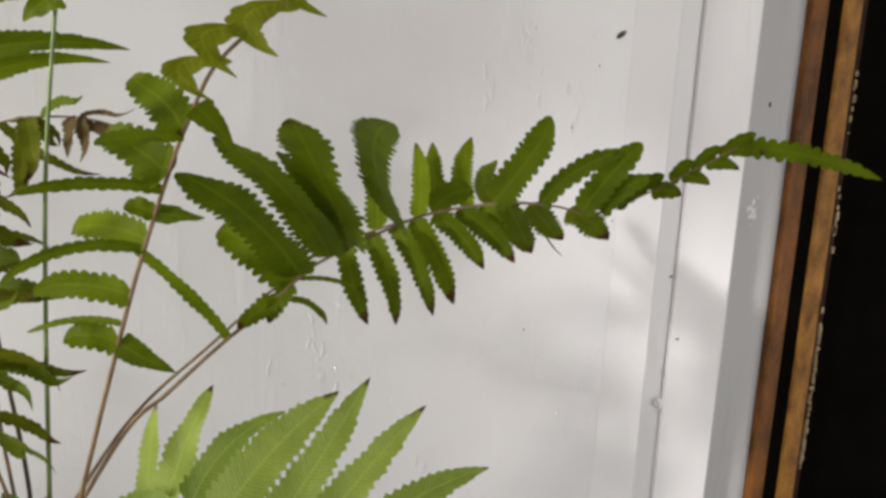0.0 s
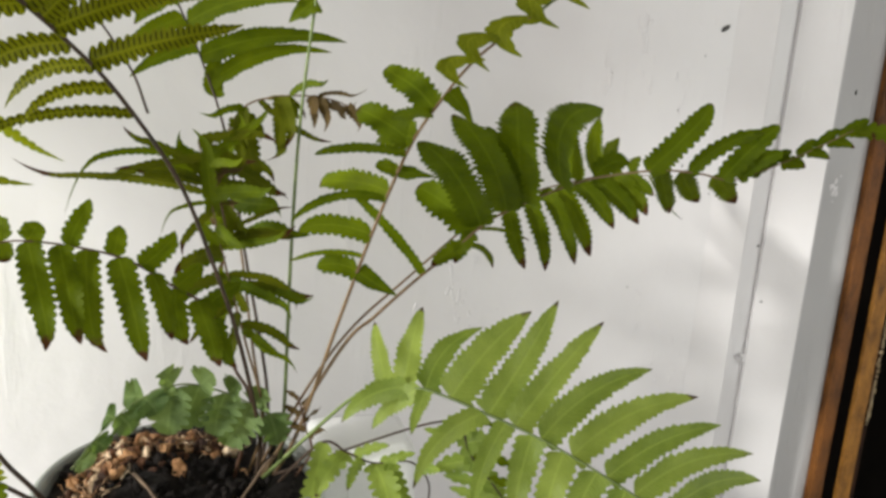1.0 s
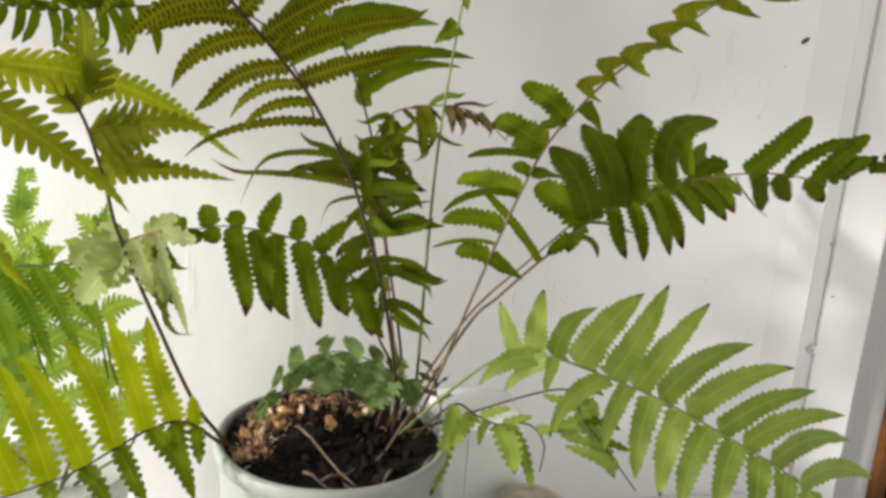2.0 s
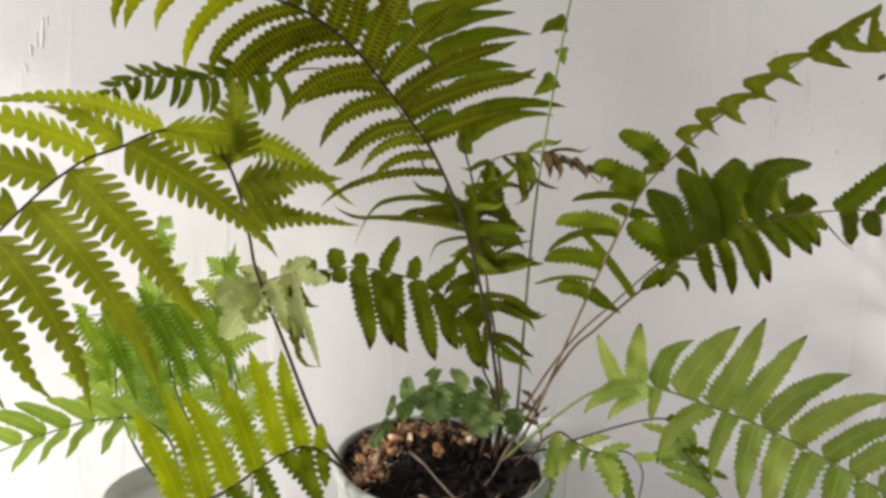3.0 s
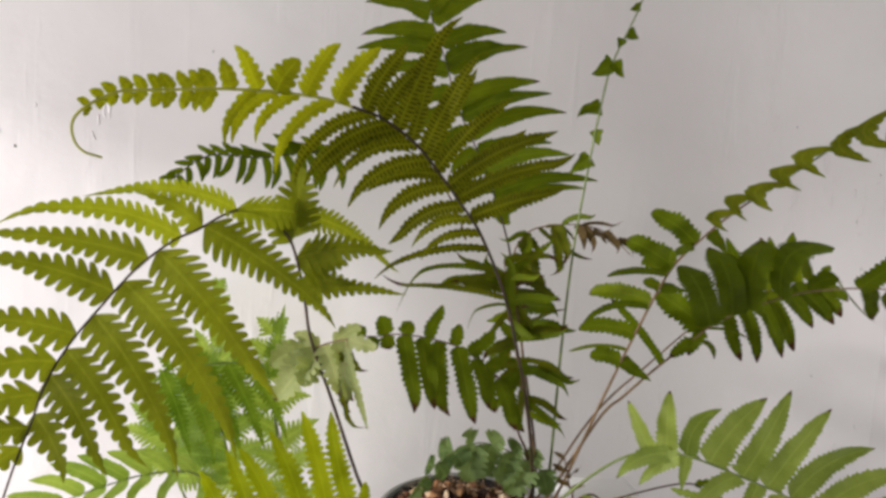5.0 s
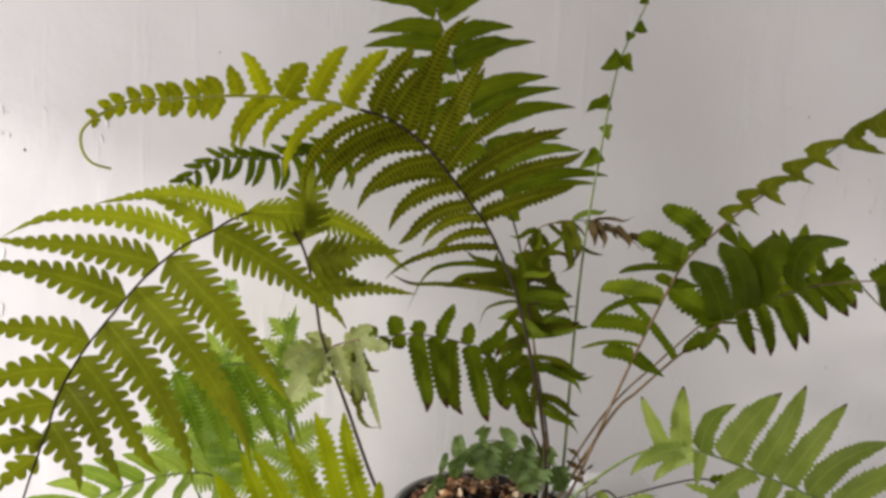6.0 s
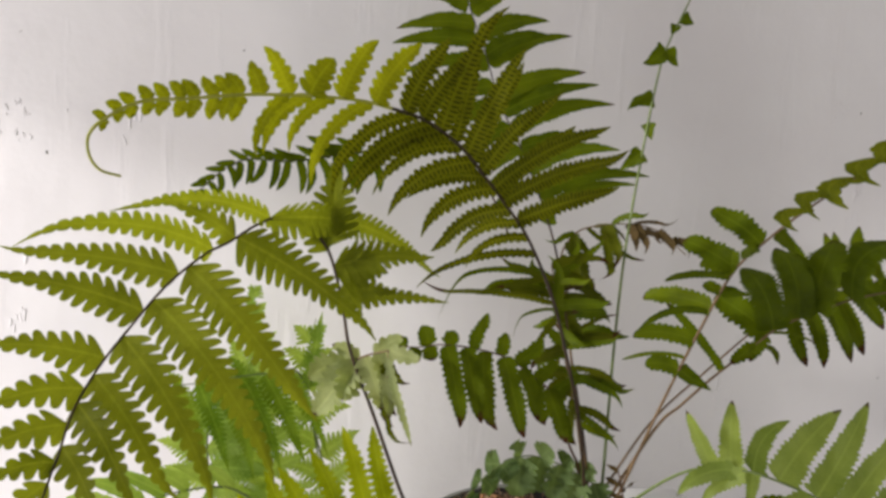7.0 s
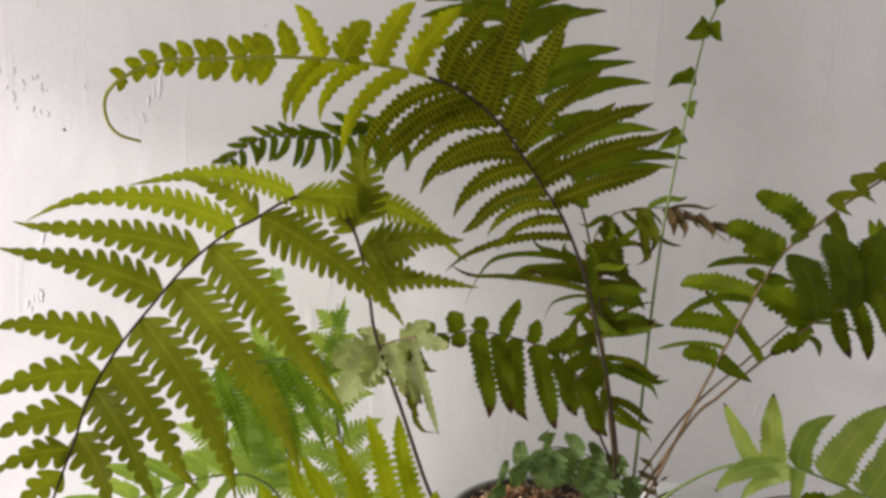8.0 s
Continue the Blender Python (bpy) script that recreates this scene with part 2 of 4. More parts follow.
def spline(points, n=8):
    """Smooth curve through the points."""
    p = [Vector(q) for q in points]
    p = [2 * p[0] - p[1], *p, 2 * p[-1] - p[-2]]
    out = []
    for i in range(1, len(p) - 2):
        a, b, c, d = p[i - 1:i + 3]
        for j in range(n):
            u = j / n
            out.append(0.5 * (2 * b + (c - a) * u + (2 * a - 5 * b + 4 * c - d) * u * u + (3 * b - a - 3 * c + d) * u ** 3))
    out.append(p[-2])
    return out


def tube(points, r0, r1, sides=7):
    """Verts and faces of a tapering stalk along the points."""
    verts, faces = [], []
    n = len(points)
    ref = Vector((0.3, 1, 0.2))
    for i, p in enumerate(points):
        t = (points[min(i + 1, n - 1)] - points[max(i - 1, 0)]).normalized()
        a = (ref - t * ref.dot(t)).normalized()
        b = t.cross(a)
        ref = a
        r = r0 + (r1 - r0) * (i / (n - 1)) ** 0.7
        verts += [p + (a * math.cos(2 * math.pi * k / sides) + b * math.sin(2 * math.pi * k / sides)) * r for k in range(sides)]
    for i in range(n - 1):
        for k in range(sides):
            m = (k + 1) % sides
            faces.append((i * sides + k, i * sides + m, (i + 1) * sides + m, (i + 1) * sides + k))
    faces += [tuple(range(sides))[::-1], tuple(range((n - 1) * sides, n * sides))]
    return verts, faces


def half_width(u, shape):
    """Outline of a leaflet from its base (0) to its tip (1), without the teeth."""
    if shape == "oblong":     # strap with a rounded end
        return min(1.0, 0.72 + u * 4) * (1 - u ** 6) ** 0.7
    if shape == "drawn":      # drawn out to a fine tip
        return min(1.0, 0.78 + u * 2) * (1 - u ** 1.35) ** 1.05 + 0.03 * (1 - u)
    if shape == "strap":      # narrow, bending to a point
        return min(1.0, 0.8 + u * 3) * (1 - u ** 3.2) ** 0.9
    if shape == "lance":      # broad below, tapering to a point
        return min(1.0, 0.85 + u * 3) * (1 - u ** 1.9) ** 0.85
    if shape == "wedge":      # triangular, widest where it joins the stalk
        return (1 - u ** 1.35) ** 0.9
    if shape == "full":       # broad at the base
        return (1.05 - 0.1 * u) * (1 - u ** 2.6) ** 0.9
    return min(1.0, 0.7 + u * 4) * (1 - u ** 4.2) ** 0.95


# style: outline, spacing of the teeth in metres, their depth, points to a tooth
STYLES = {"oblong": ("oblong", 0.0048, 0.24, 4), "fine": ("saw", 0.0042, 0.1, 2), "lobed": ("drawn", 0.0068, 0.6, 8), "crenate": ("strap", 0.0046, 0.36, 4),
          "crisp": ("saw", 0.0065, 0.4, 4), "coarse": ("saw", 0.0047, 0.26, 4), "lance": ("lance", 0.0042, 0.13, 2), "wedge": ("wedge", 0.0042, 0.1, 2),
          "leafy": ("full", 0.0044, 0.2, 2), "frilled": ("drawn", 0.0046, 0.6, 6), "jagged": ("strap", 0.0056, 0.42, 4), "blunt": ("oblong", 0.0054, 0.26, 4)}
CUT = {8: (0.0, 0.62, 0.9, 0.99, 1.0, 0.98, 0.88, 0.55), 2: (0.0, 1.0), 4: (0.0, 0.8, 1.0, 0.8), 6: (0.0, 0.72, 0.95, 1.0, 0.97, 0.78)}


def leaflet(parent, base, tip, normal, width, style, mat, bow, curl, rng, name="leaflet", fold=0.18, hook=0.0, bend=0.0):
    """One leaflet blade, toothed, folded along its midrib, arched and with a curling tip."""
    axis = tip - base
    length = axis.length
    d = axis / length
    n = normal - d * normal.dot(d)
    n = n.normalized() if n.length > 1e-4 else d.orthogonal().normalized()
    b = n.cross(d)
    lift = Vector((0, 0, 1)) - d * d.z
    shape, pitch, depth, per = STYLES[style]
    steps = max(4, round(length / pitch)) * per
    if per < 6:      # small leaflets have smoother edges
        depth *= min(1.0, length / 0.028)
    turn = rng.uniform(-0.35, 0.35)
    sway = (bend + rng.uniform(-0.015, 0.015)) * length if bend else rng.uniform(-0.05, 0.05) * length
    hook *= rng.choice((-1, 1, 1)) * rng.uniform(0.2, 1.3)
    ripple, phase = rng.uniform(0.08, 0.26), rng.uniform(0, 6)
    verts, faces, uvs = [], [], []
    hw = width / 2
    tooth = {-1: 1.0, 1: 1.0}
    for i in range(steps + 1):
        u = i / steps
        mid = base + axis * u + lift * (bow * length * 4 * u * (1 - u)) + b * (sway * 4 * u * (1 - u))
        mid += n * (curl * length * max(0.0, u - 0.65) ** 2 * 5)
        mid += b * (hook * length * max(0.0, u - 0.75) ** 2 * 8)
        full = hw * half_width(u, shape)
        spin = turn * u
        bb = b * math.cos(spin) + n * math.sin(spin)
        nn = n * math.cos(spin) - b * math.sin(spin)
        for side in (-1, 1):
            if i % per == 0:
                tooth[side] = rng.uniform(0.9, 1.06)
            w = full * (1 - depth * (1 - CUT[per][i % per]) * (1.0 - 0.55 * max(0.0, u - 0.6) / 0.4)) * tooth[side]
            droop = fold + ripple * math.sin(11 * u + phase + side)
            lean = d * (w * (0.5 if per > 4 else 0.2))
            verts.append(mid + bb * (side * w) + nn * (w * droop) + lean)
            verts.append(mid + bb * (side * w * 0.5) + nn * (w * droop * 0.3) + lean * 0.4)
        verts.append(mid)
        uvs += [(u, 0.0), (u, 0.25), (u, 1.0), (u, 0.75), (u, 0.5)]
    for i in range(steps):
        o, q = i * 5, i * 5 + 5
        for x, y in ((0, 1), (1, 4), (4, 3), (3, 2)):
            faces.append((o + x, o + y, q + y, q + x))
    ob = link_mesh(name, verts, faces, mat, parent, True)
    layer = ob.data.uv_layers.new(name="UVMap")
    idx = np.empty(len(ob.data.loops), dtype=np.int32)
    ob.data.loops.foreach_get("vertex_index", idx)
    scaled = np.array(uvs, dtype=np.float32)
    layer.data.foreach_set("uv", scaled[idx].ravel())
    metre = ob.data.attributes.new("run", "FLOAT", "POINT")
    metre.data.foreach_set("value", np.ascontiguousarray(scaled[:, 0] * length))
    return ob


def frond(plant, rachis, facing, near, far, width, style, leaf, stalk, radius=(0.0016, 0.0004), bow=0.06, curl=0.0,
          fold=0.18, tip=None, seed=1, label="", power=0.6, upper=None, far_leaf=None, wild=0.0, hook=0.0, far_style=None, end=None, taper=None):
    """A frond: its stalk, and its leaflets on both sides. A leaflet is given by its place along the stalk,
    its length in mm, its angle to the stalk and its lift out of the blade, in degrees,
    and where they differ from the rest its width in mm and its sideways bend as a share of its length."""
    rng = random.Random(seed)
    line = spline(rachis, 12)
    cut = len(line) - 1 if not upper else int(upper[0] * (len(line) - 1))
    thin = radius[0] + (radius[1] - radius[0]) * (cut / (len(line) - 1)) ** 0.7
    v, f = tube(line[:cut + 1], radius[0], thin)
    stem = link_mesh("frond", v, f, stalk, plant, True, label)
    if upper:
        v, f = tube(line[cut:], thin, radius[1])
        link_mesh("rachis", v, f, upper[1], stem, True)
    run = [0.0]
    for a, b in zip(line, line[1:]):
        run.append(run[-1] + (b - a).length)
    facing = Vector(facing).normalized()
    longest = max(r[1] for r in (*near, *far))
    if taper:      # ever smaller leaflets towards the curled tip
        first, last, count = taper
        for k in range(count):
            u = k / (count - 1)
            s, w = first + (last - first) * u, 3.4 + 3.2 * u ** 0.6
            near = [*near, (s, 5 + 6 * u, -70, -6, w)]
            far = [*far, (s, 5 + 7 * u ** 1.4, -25 - 35 * min(1.0, 2 * u), -38 + 9 * u, w)]
    for side, rows in ((1, near), (-1, far)):
        for s, length, spread, lift, *wide in rows:
            i = min(range(len(run)), key=lambda k: abs(run[k] - s * run[-1]))
            t = (line[min(i + 1, len(line) - 1)] - line[max(i - 1, 0)]).normalized()
            n = (facing - t * facing.dot(t)).normalized()
            b = n.cross(t) * side
            a, e = radians(spread), radians(lift)
            d = (t * math.cos(a) + b * math.sin(a)) * math.cos(e) + n * math.sin(e)
            w = (wide[0] / 1000 if wide and wide[0] else width * (length / longest) ** power)
            blade = facing
            if wild:
                blade = Matrix.Rotation(rng.uniform(-1.5, 1.5) * wild, 3, d) @ blade
            leaflet(stem, line[i], line[i] + d * (length / 1000), blade, w, style if side > 0 or not far_style else far_style, end[1] if end and s > end[0] else leaf if side > 0 or not far_leaf else far_leaf,
                    bow * rng.uniform(0.6, 1.4) + rng.uniform(-0.2, 0.2) * wild, curl * rng.uniform(0.3, 1.7) + rng.uniform(-0.6, 0.6) * wild,
                    rng, fold=fold + rng.uniform(-0.2, 0.4) * wild, hook=hook, bend=wide[1] if len(wide) > 1 else 0.0)
    if tip:
        end, w, kind, arch = tip
        leaflet(stem, line[-1], line[-1] + Vector(end), facing, w, kind, leaf, arch, curl, rng, "tip_leaflet", fold)
    return stem


# ---- setting ----
WALL_Y = 0.19
TABLE = 0.70
CREASE = 0.645
wall_back = tagged(new("wall_back"), "old gloss-painted white wall with drips and specks", "wall", kind="structure")


def warped_board(name, x0, x1, out):
    """A painted board that stands further out towards its far edge, with a rounded corner there."""
    face = [(x0, WALL_Y), (x0 + (x1 - x0) * 0.5, WALL_Y - out * 0.55), (x1 - 0.003, WALL_Y - out), (x1 - 0.001, WALL_Y - out + 0.0006), (x1, WALL_Y - out + 0.003),
            (x1, WALL_Y + 0.12), (x0, WALL_Y + 0.12)]
    n = len(face)
    verts = [(x, y, z) for z in (0.0, 2.5) for x, y in face]
    faces = [(i, (i + 1) % n, n + (i + 1) % n, n + i) for i in range(n)] + [tuple(range(n))[::-1], tuple(range(n, 2 * n))]
    return link_mesh(name, verts, faces, PAINT, wall_back)


box("wall_panel", (-1.3, WALL_Y, 0.0), (CREASE, WALL_Y + 0.12, 2.5), PAINT, wall_back)
warped_board("wall_edge", CREASE + 0.0002, 0.694, 0.010)
box("wall_bead", (0.694, WALL_Y + 0.004, 0.0), (0.727, WALL_Y + 0.12, 2.5), PAINT, wall_back)
warped_board("wall_board", 0.727, 0.787, 0.014)
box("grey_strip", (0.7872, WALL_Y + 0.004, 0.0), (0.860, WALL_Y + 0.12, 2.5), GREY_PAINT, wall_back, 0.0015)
box("wall_lintel", (0.860, WALL_Y, 2.08), (1.55, WALL_Y + 0.12, 2.5), PAINT, wall_back)
box("wall_end", (1.42, WALL_Y, 0.0), (1.55, WALL_Y + 0.12, 2.079), PAINT, wall_back)

door_frame = tagged(new("door_1"), "worn brown wooden door frame with flaked dark edge", "door frame", kind="structure")
box("frame_strip", (0.8602, WALL_Y - 0.006, 0.0), (0.8805, WALL_Y + 0.10, 2.079), WOOD, door_frame, 0.003)
# near-black slab, almost flush, covers the side of the post
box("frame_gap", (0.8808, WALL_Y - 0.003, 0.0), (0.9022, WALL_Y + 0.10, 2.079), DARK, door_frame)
box("frame_post", (0.9025, WALL_Y - 0.008, 0.0), (0.926, WALL_Y + 0.10, 2.079), OCHRE, door_frame, 0.003)
box("frame_edge", (0.9262, WALL_Y - 0.003, 0.0), (0.938, WALL_Y + 0.10, 2.079), DARK_WOOD, door_frame, 0.002)
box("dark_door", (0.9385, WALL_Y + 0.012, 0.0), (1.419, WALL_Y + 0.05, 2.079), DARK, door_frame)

rng = random.Random(5)
bm = bmesh.new()
for k in range(120):
    z = rng.choice((0.83, 0.86, 0.89, 0.94, 0.97, 1.1, 1.24)) + rng.gauss(0, 0.016)
    x = 0.9345 + rng.gauss(0, 0.0012)
    s = rng.uniform(0.0008, 0.003)
    add_box(bm, (x - s / 2, WALL_Y - 0.0045, z - s * rng.uniform(0.5, 2.5)), (x + s / 2, WALL_Y + 0.0125, z + s))
tagged(part("flaked_paint", bm, CHIP, door_frame), kind="stuff")

# scuffs and flakes on the paint
bm = bmesh.new()
for x, z, s, a in ((0.631, 1.281, 0.007, 0.9), (0.70, 0.923, 0.003, 1.4), (0.735, 0.972, 0.003, 1.5), (0.722, 1.04, 0.0025, 1),
                   (0.755, 1.24, 0.0022, 0.3), (0.60, 1.13, 0.0016, 0), (0.585, 1.19, 0.0013, 0), (0.61, 1.25, 0.0013, 0),
                   (0.745, 1.06, 0.002, 0), (0.76, 0.90, 0.0014, 0), (0.64, 1.10, 0.0012, 0), (0.55, 0.99, 0.0013, 0),
                   (0.49, 1.30, 0.0015, 0), (0.26, 1.35, 0.0014, 0), (-0.40, 1.215, 0.002, 0), (-0.2, 1.33, 0.0013, 0)):
    y = WALL_Y - (0.002 if x > 0.727 else 0.0005 if x < 0.694 else -0.0035)
    m = Matrix.Translation((x, y, z)) @ pose(0, 0, 0, 0, math.degrees(a), 0) @ Matrix.Diagonal((s * 0.45, 0.0006, s, 1))
    bmesh.ops.create_icosphere(bm, subdivisions=1, radius=1.0, matrix=m)
m = Matrix.Translation((0.826, WALL_Y + 0.0035, 1.227)) @ Matrix.Diagonal((0.0016, 0.0006, 0.0035, 1))
bmesh.ops.create_icosphere(bm, subdivisions=1, radius=1.0, matrix=m)
tagged(part("paint_scuffs", bm, SPECK, wall_back), kind="stuff")
bm = bmesh.new()
for cx, cz, n, sx, sz in ((-0.53, 1.31, 150, 0.04, 0.07), (-0.46, 1.245, 26, 0.035, 0.012), (0.47, 1.31, 6, 0.006, 0.012),
                          (0.61, 1.22, 18, 0.02, 0.08), (0.37, 0.99, 16, 0.02, 0.03), (0.57, 0.95, 8, 0.003, 0.03), (0.34, 0.91, 14, 0.03, 0.03),
                          (0.60, 0.93, 14, 0.03, 0.05), (0.63, 0.88, 10, 0.01, 0.05), (0.821, 1.115, 22, 0.003, 0.013)):
    for k in range(n):
        s = rng.uniform(0.001, 0.0045)
        m = Matrix.Translation((cx + rng.gauss(0, sx), WALL_Y + (0.0038 if cx > 0.8 else -0.0002), cz + rng.gauss(0, sz))) \
            @ pose(0, 0, 0, rng.uniform(-7, 7), rng.uniform(-30, 30), rng.uniform(-7, 7))
        corners = rng.choice((5, 6, 7))
        flake = [m @ Vector((s * rng.uniform(0.25, 0.6) * math.cos(6.283 * i / corners), 0, s * rng.uniform(0.6, 1.2) * math.sin(6.283 * i / corners)))
                 for i in range(corners)]
        outer = [bm.verts.new(p - Vector((0, 0.0004, 0))) for p in flake]
        inner = [bm.verts.new(p + Vector((0, 0.0008, 0))) for p in flake]
        bm.faces.new(outer)
        for i in range(corners):
            bm.faces.new((outer[i], inner[i], inner[(i + 1) % corners], outer[(i + 1) % corners]))
bmesh.ops.recalc_face_normals(bm, faces=bm.faces)
tagged(part("paint_flakes", bm, PAINT, wall_back), kind="stuff")

# runs and sags of thick paint
bm = bmesh.new()
for x0, z0, x1, z1, n in ((0.524, 1.302, 0.549, 1.207, 16), (0.494, 1.244, 0.493, 1.147, 10), (0.576, 1.277, 0.592, 1.172, 7), (0.334, 1.011, 0.372, 0.924, 16), (0.305, 0.971, 0.312, 0.853, 9), (0.658, 0.975, 0.692, 0.799, 12), (0.717, 0.96, 0.746, 0.786, 12), (0.42, 0.931, 0.46, 0.835, 8), (-0.5, 1.34, -0.5, 1.2, 14), (-0.3, 1.3, -0.32, 1.18, 8), (-0.42, 1.12, -0.44, 1.0, 10)):
    for k in range(n):
        u = rng.random()
        w, tall = rng.uniform(0.0006, 0.0017), rng.uniform(0.002, 0.009)
        m = Matrix.Translation((x0 + (x1 - x0) * u + rng.gauss(0, 0.005), WALL_Y, z0 + (z1 - z0) * u)) @ pose(0, 0, 0, 0, rng.uniform(-14, 14), 0) @ Matrix.Diagonal((w, rng.uniform(0.0004, 0.0009), tall, 1))
        drop = bmesh.ops.create_icosphere(bm, subdivisions=2, radius=1.0, matrix=m)
        for v in drop["verts"]:
            v.co.x += 0.0016 * noise.noise(v.co * 160)
tagged(part("paint_runs", bm, PAINT, wall_back, smooth=True), kind="stuff")

floor = tagged(box("floor", (-1.3, -2.9, -0.1), (1.55, 0.6, 0.0), FLOOR), "plain pale cement floor", "floor", kind="structure")
ceiling = tagged(box("ceiling", (-1.3, -2.9, 2.5), (1.55, 0.6, 2.6), ROOM_PAINT), "plain pale ceiling", "ceiling", kind="structure")
# unseen wall, its opening sized to go with the right fill lamp
wall_right = tagged(new("wall_right"), "unseen pale side wall, opening added for the fill lamp", "wall", kind="structure")
box("wall_below", (1.55, -2.9, 0.0), (1.65, 0.6, 0.4), ROOM_PAINT, wall_right)
box("wall_above", (1.55, -2.9, 1.95), (1.65, 0.6, 2.5), ROOM_PAINT, wall_right)
box("wall_side", (1.55, -2.9, 0.4), (1.65, -1.4, 1.95), ROOM_PAINT, wall_right)
box("wall_side", (1.55, -0.45, 0.4), (1.65, 0.6, 1.95), ROOM_PAINT, wall_right)
# unseen wall; its openings, pier and lintel are cut to shape the sunlight
wall_left = tagged(new("wall_left"), "unseen pale wall, openings cut to shape the sun patches", "wall", kind="structure")
box("wall_below", (-1.4, -2.9, 0.0), (-1.3, 0.6, 0.55), ROOM_PAINT, wall_left)
box("wall_above", (-1.4, -2.9, 1.85), (-1.3, 0.6, 2.5), ROOM_PAINT, wall_left)
box("sun_block_lintel", (-1.4, -0.325, 1.58), (-1.3, 0.0, 1.85), ROOM_PAINT, wall_left)
box("wall_side", (-1.4, -2.9, 0.55), (-1.3, -0.64, 1.85), ROOM_PAINT, wall_left)
box("sun_block_pier", (-1.4, -0.44, 0.55), (-1.3, -0.325, 1.85), ROOM_PAINT, wall_left)
box("wall_side", (-1.4, 0.0, 0.55), (-1.3, 0.6, 1.85), ROOM_PAINT, wall_left)
# unseen wall with a doorway made to suit the rear fill lamp
wall_rear = tagged(new("wall_rear"), "unseen pale wall, doorway added for the rear fill lamp", "wall", kind="structure")
box("wall_side", (-1.3, -2.9, 0.0), (-0.95, -2.8, 2.5), ROOM_PAINT, wall_rear)
box("wall_side", (0.35, -2.9, 0.0), (1.55, -2.8, 2.5), ROOM_PAINT, wall_rear)
box("wall_above", (-0.95, -2.9, 2.3), (0.35, -2.8, 2.5), ROOM_PAINT, wall_rear)
ground = tagged(box("ground", (-40, -40, -0.3), (40, 40, -0.12), FLOOR), "bare pale ground outside", "ground", kind="structure")

table = tagged(new("table"), "white-painted table standing against the wall", "table")
box("tabletop", (-0.75, -0.42, TABLE - 0.03), (0.66, WALL_Y - 0.002, TABLE), TABLE_PAINT, table, 0.004)
for x in (-0.7, 0.57):
    for y in (-0.38, 0.13):
        box("leg", (x, y, 0.0), (x + 0.05, y + 0.05, TABLE - 0.0305), TABLE_PAINT, table, 0.003)

# ---- pot, soil and mulch ----
PX, PY, RIM, R = 0.086, -0.012, 0.903, 0.094
pot = tagged(new("plant_pot"), "round grey-white plastic plant pot with dark soil", "plant pot")
bm = bmesh.new()
rings = lathe(bm, (PX, PY, TABLE), [(0.0005, 0.0006), (R - 0.022, 0.0006), (R - 0.018, 0.004), (R - 0.008, 0.08), (R - 0.0012, RIM - TABLE - 0.012),
                                     (R, RIM - TABLE - 0.003), (R - 0.0008, RIM - TABLE), (R - 0.0035, RIM - TABLE - 0.001),
                                     (R - 0.005, RIM - TABLE - 0.03)], 72, 0.004)
part("pot_shell", bm, POT, pot, smooth=True)
bm = bmesh.new()
lathe(bm, (PX, PY, RIM), [(R - 0.0005, -0.011), (R + 0.0022, -0.010), (R + 0.003, -0.006), (R + 0.0028, -0.001), (R + 0.001, 0.0012),
                          (R - 0.0015, 0.0014), (R - 0.0034, 0.0002), (R - 0.004, -0.004)], 72, 0.004)
part("rim", bm, POT, pot, "thin rolled rim", smooth=True)

soil = tagged(new("soil"), "dark damp potting soil with brown coir mulch", "soil")
bm = bmesh.new()
rings = []
for k in range(9):
    r = (R - 0.0055) * k / 8
    ring = []
    for i in range(48):
        a = 2 * math.pi * i / 48
        p = Vector((PX + r * math.cos(a), PY + r * math.sin(a), 0))
        heap = 0.013 * math.exp(-((p.x - PX + 0.02) ** 2 + (p.y - PY - 0.03) ** 2) / 0.0022)
        p.z = RIM - 0.011 + 0.1 * (p.y - PY) + heap + 0.006 * noise.noise(p * 55) + 0.003 * noise.noise(p * 160)
        ring.append(bm.verts.new(p))
    rings.append(ring)
for a, b in zip(rings, rings[1:]):
    for i in range(48):
        j = (i + 1) % 48
        bm.faces.new((a[i], a[j], b[j], b[i]))
part("soil_surface", bm, SOIL, soil, smooth=True)


def ground_height(x, y):
    heap = 0.013 * math.exp(-((x - PX + 0.02) ** 2 + (y - PY - 0.03) ** 2) / 0.0022)
    return RIM - 0.010 + 0.1 * (y - PY) + heap


bm = bmesh.new()
rng = random.Random(11)
for k in range(520):
    x, y = PX + rng.gauss(0, 0.042), PY + rng.gauss(0, 0.042)
    if math.hypot(x - PX, y - PY) > R - 0.009:
        continue
    s = rng.choice((0.0015, 0.002, 0.003, 0.004, 0.005)) * rng.uniform(0.7, 1.3)
    m = Matrix.Translation((x, y, ground_height(x, y) + rng.uniform(-0.002, 0.004))) @ pose(0, 0, 0, rng.uniform(0, 360), rng.uniform(0, 360), rng.uniform(0, 360)) \
        @ Matrix.Diagonal((s, s * rng.uniform(0.4, 0.8), s * rng.uniform(0.2, 0.6), 1))
    chunk = bmesh.ops.create_icosphere(bm, subdivisions=1, radius=1.0, matrix=m)
    for v in chunk["verts"]:
        v.co += Vector((rng.gauss(0, 1), rng.gauss(0, 1), rng.gauss(0, 1))) * s * 0.16
tagged(part("loose_soil", bm, CRUMB, soil), kind="stuff")
verts, faces = [], []
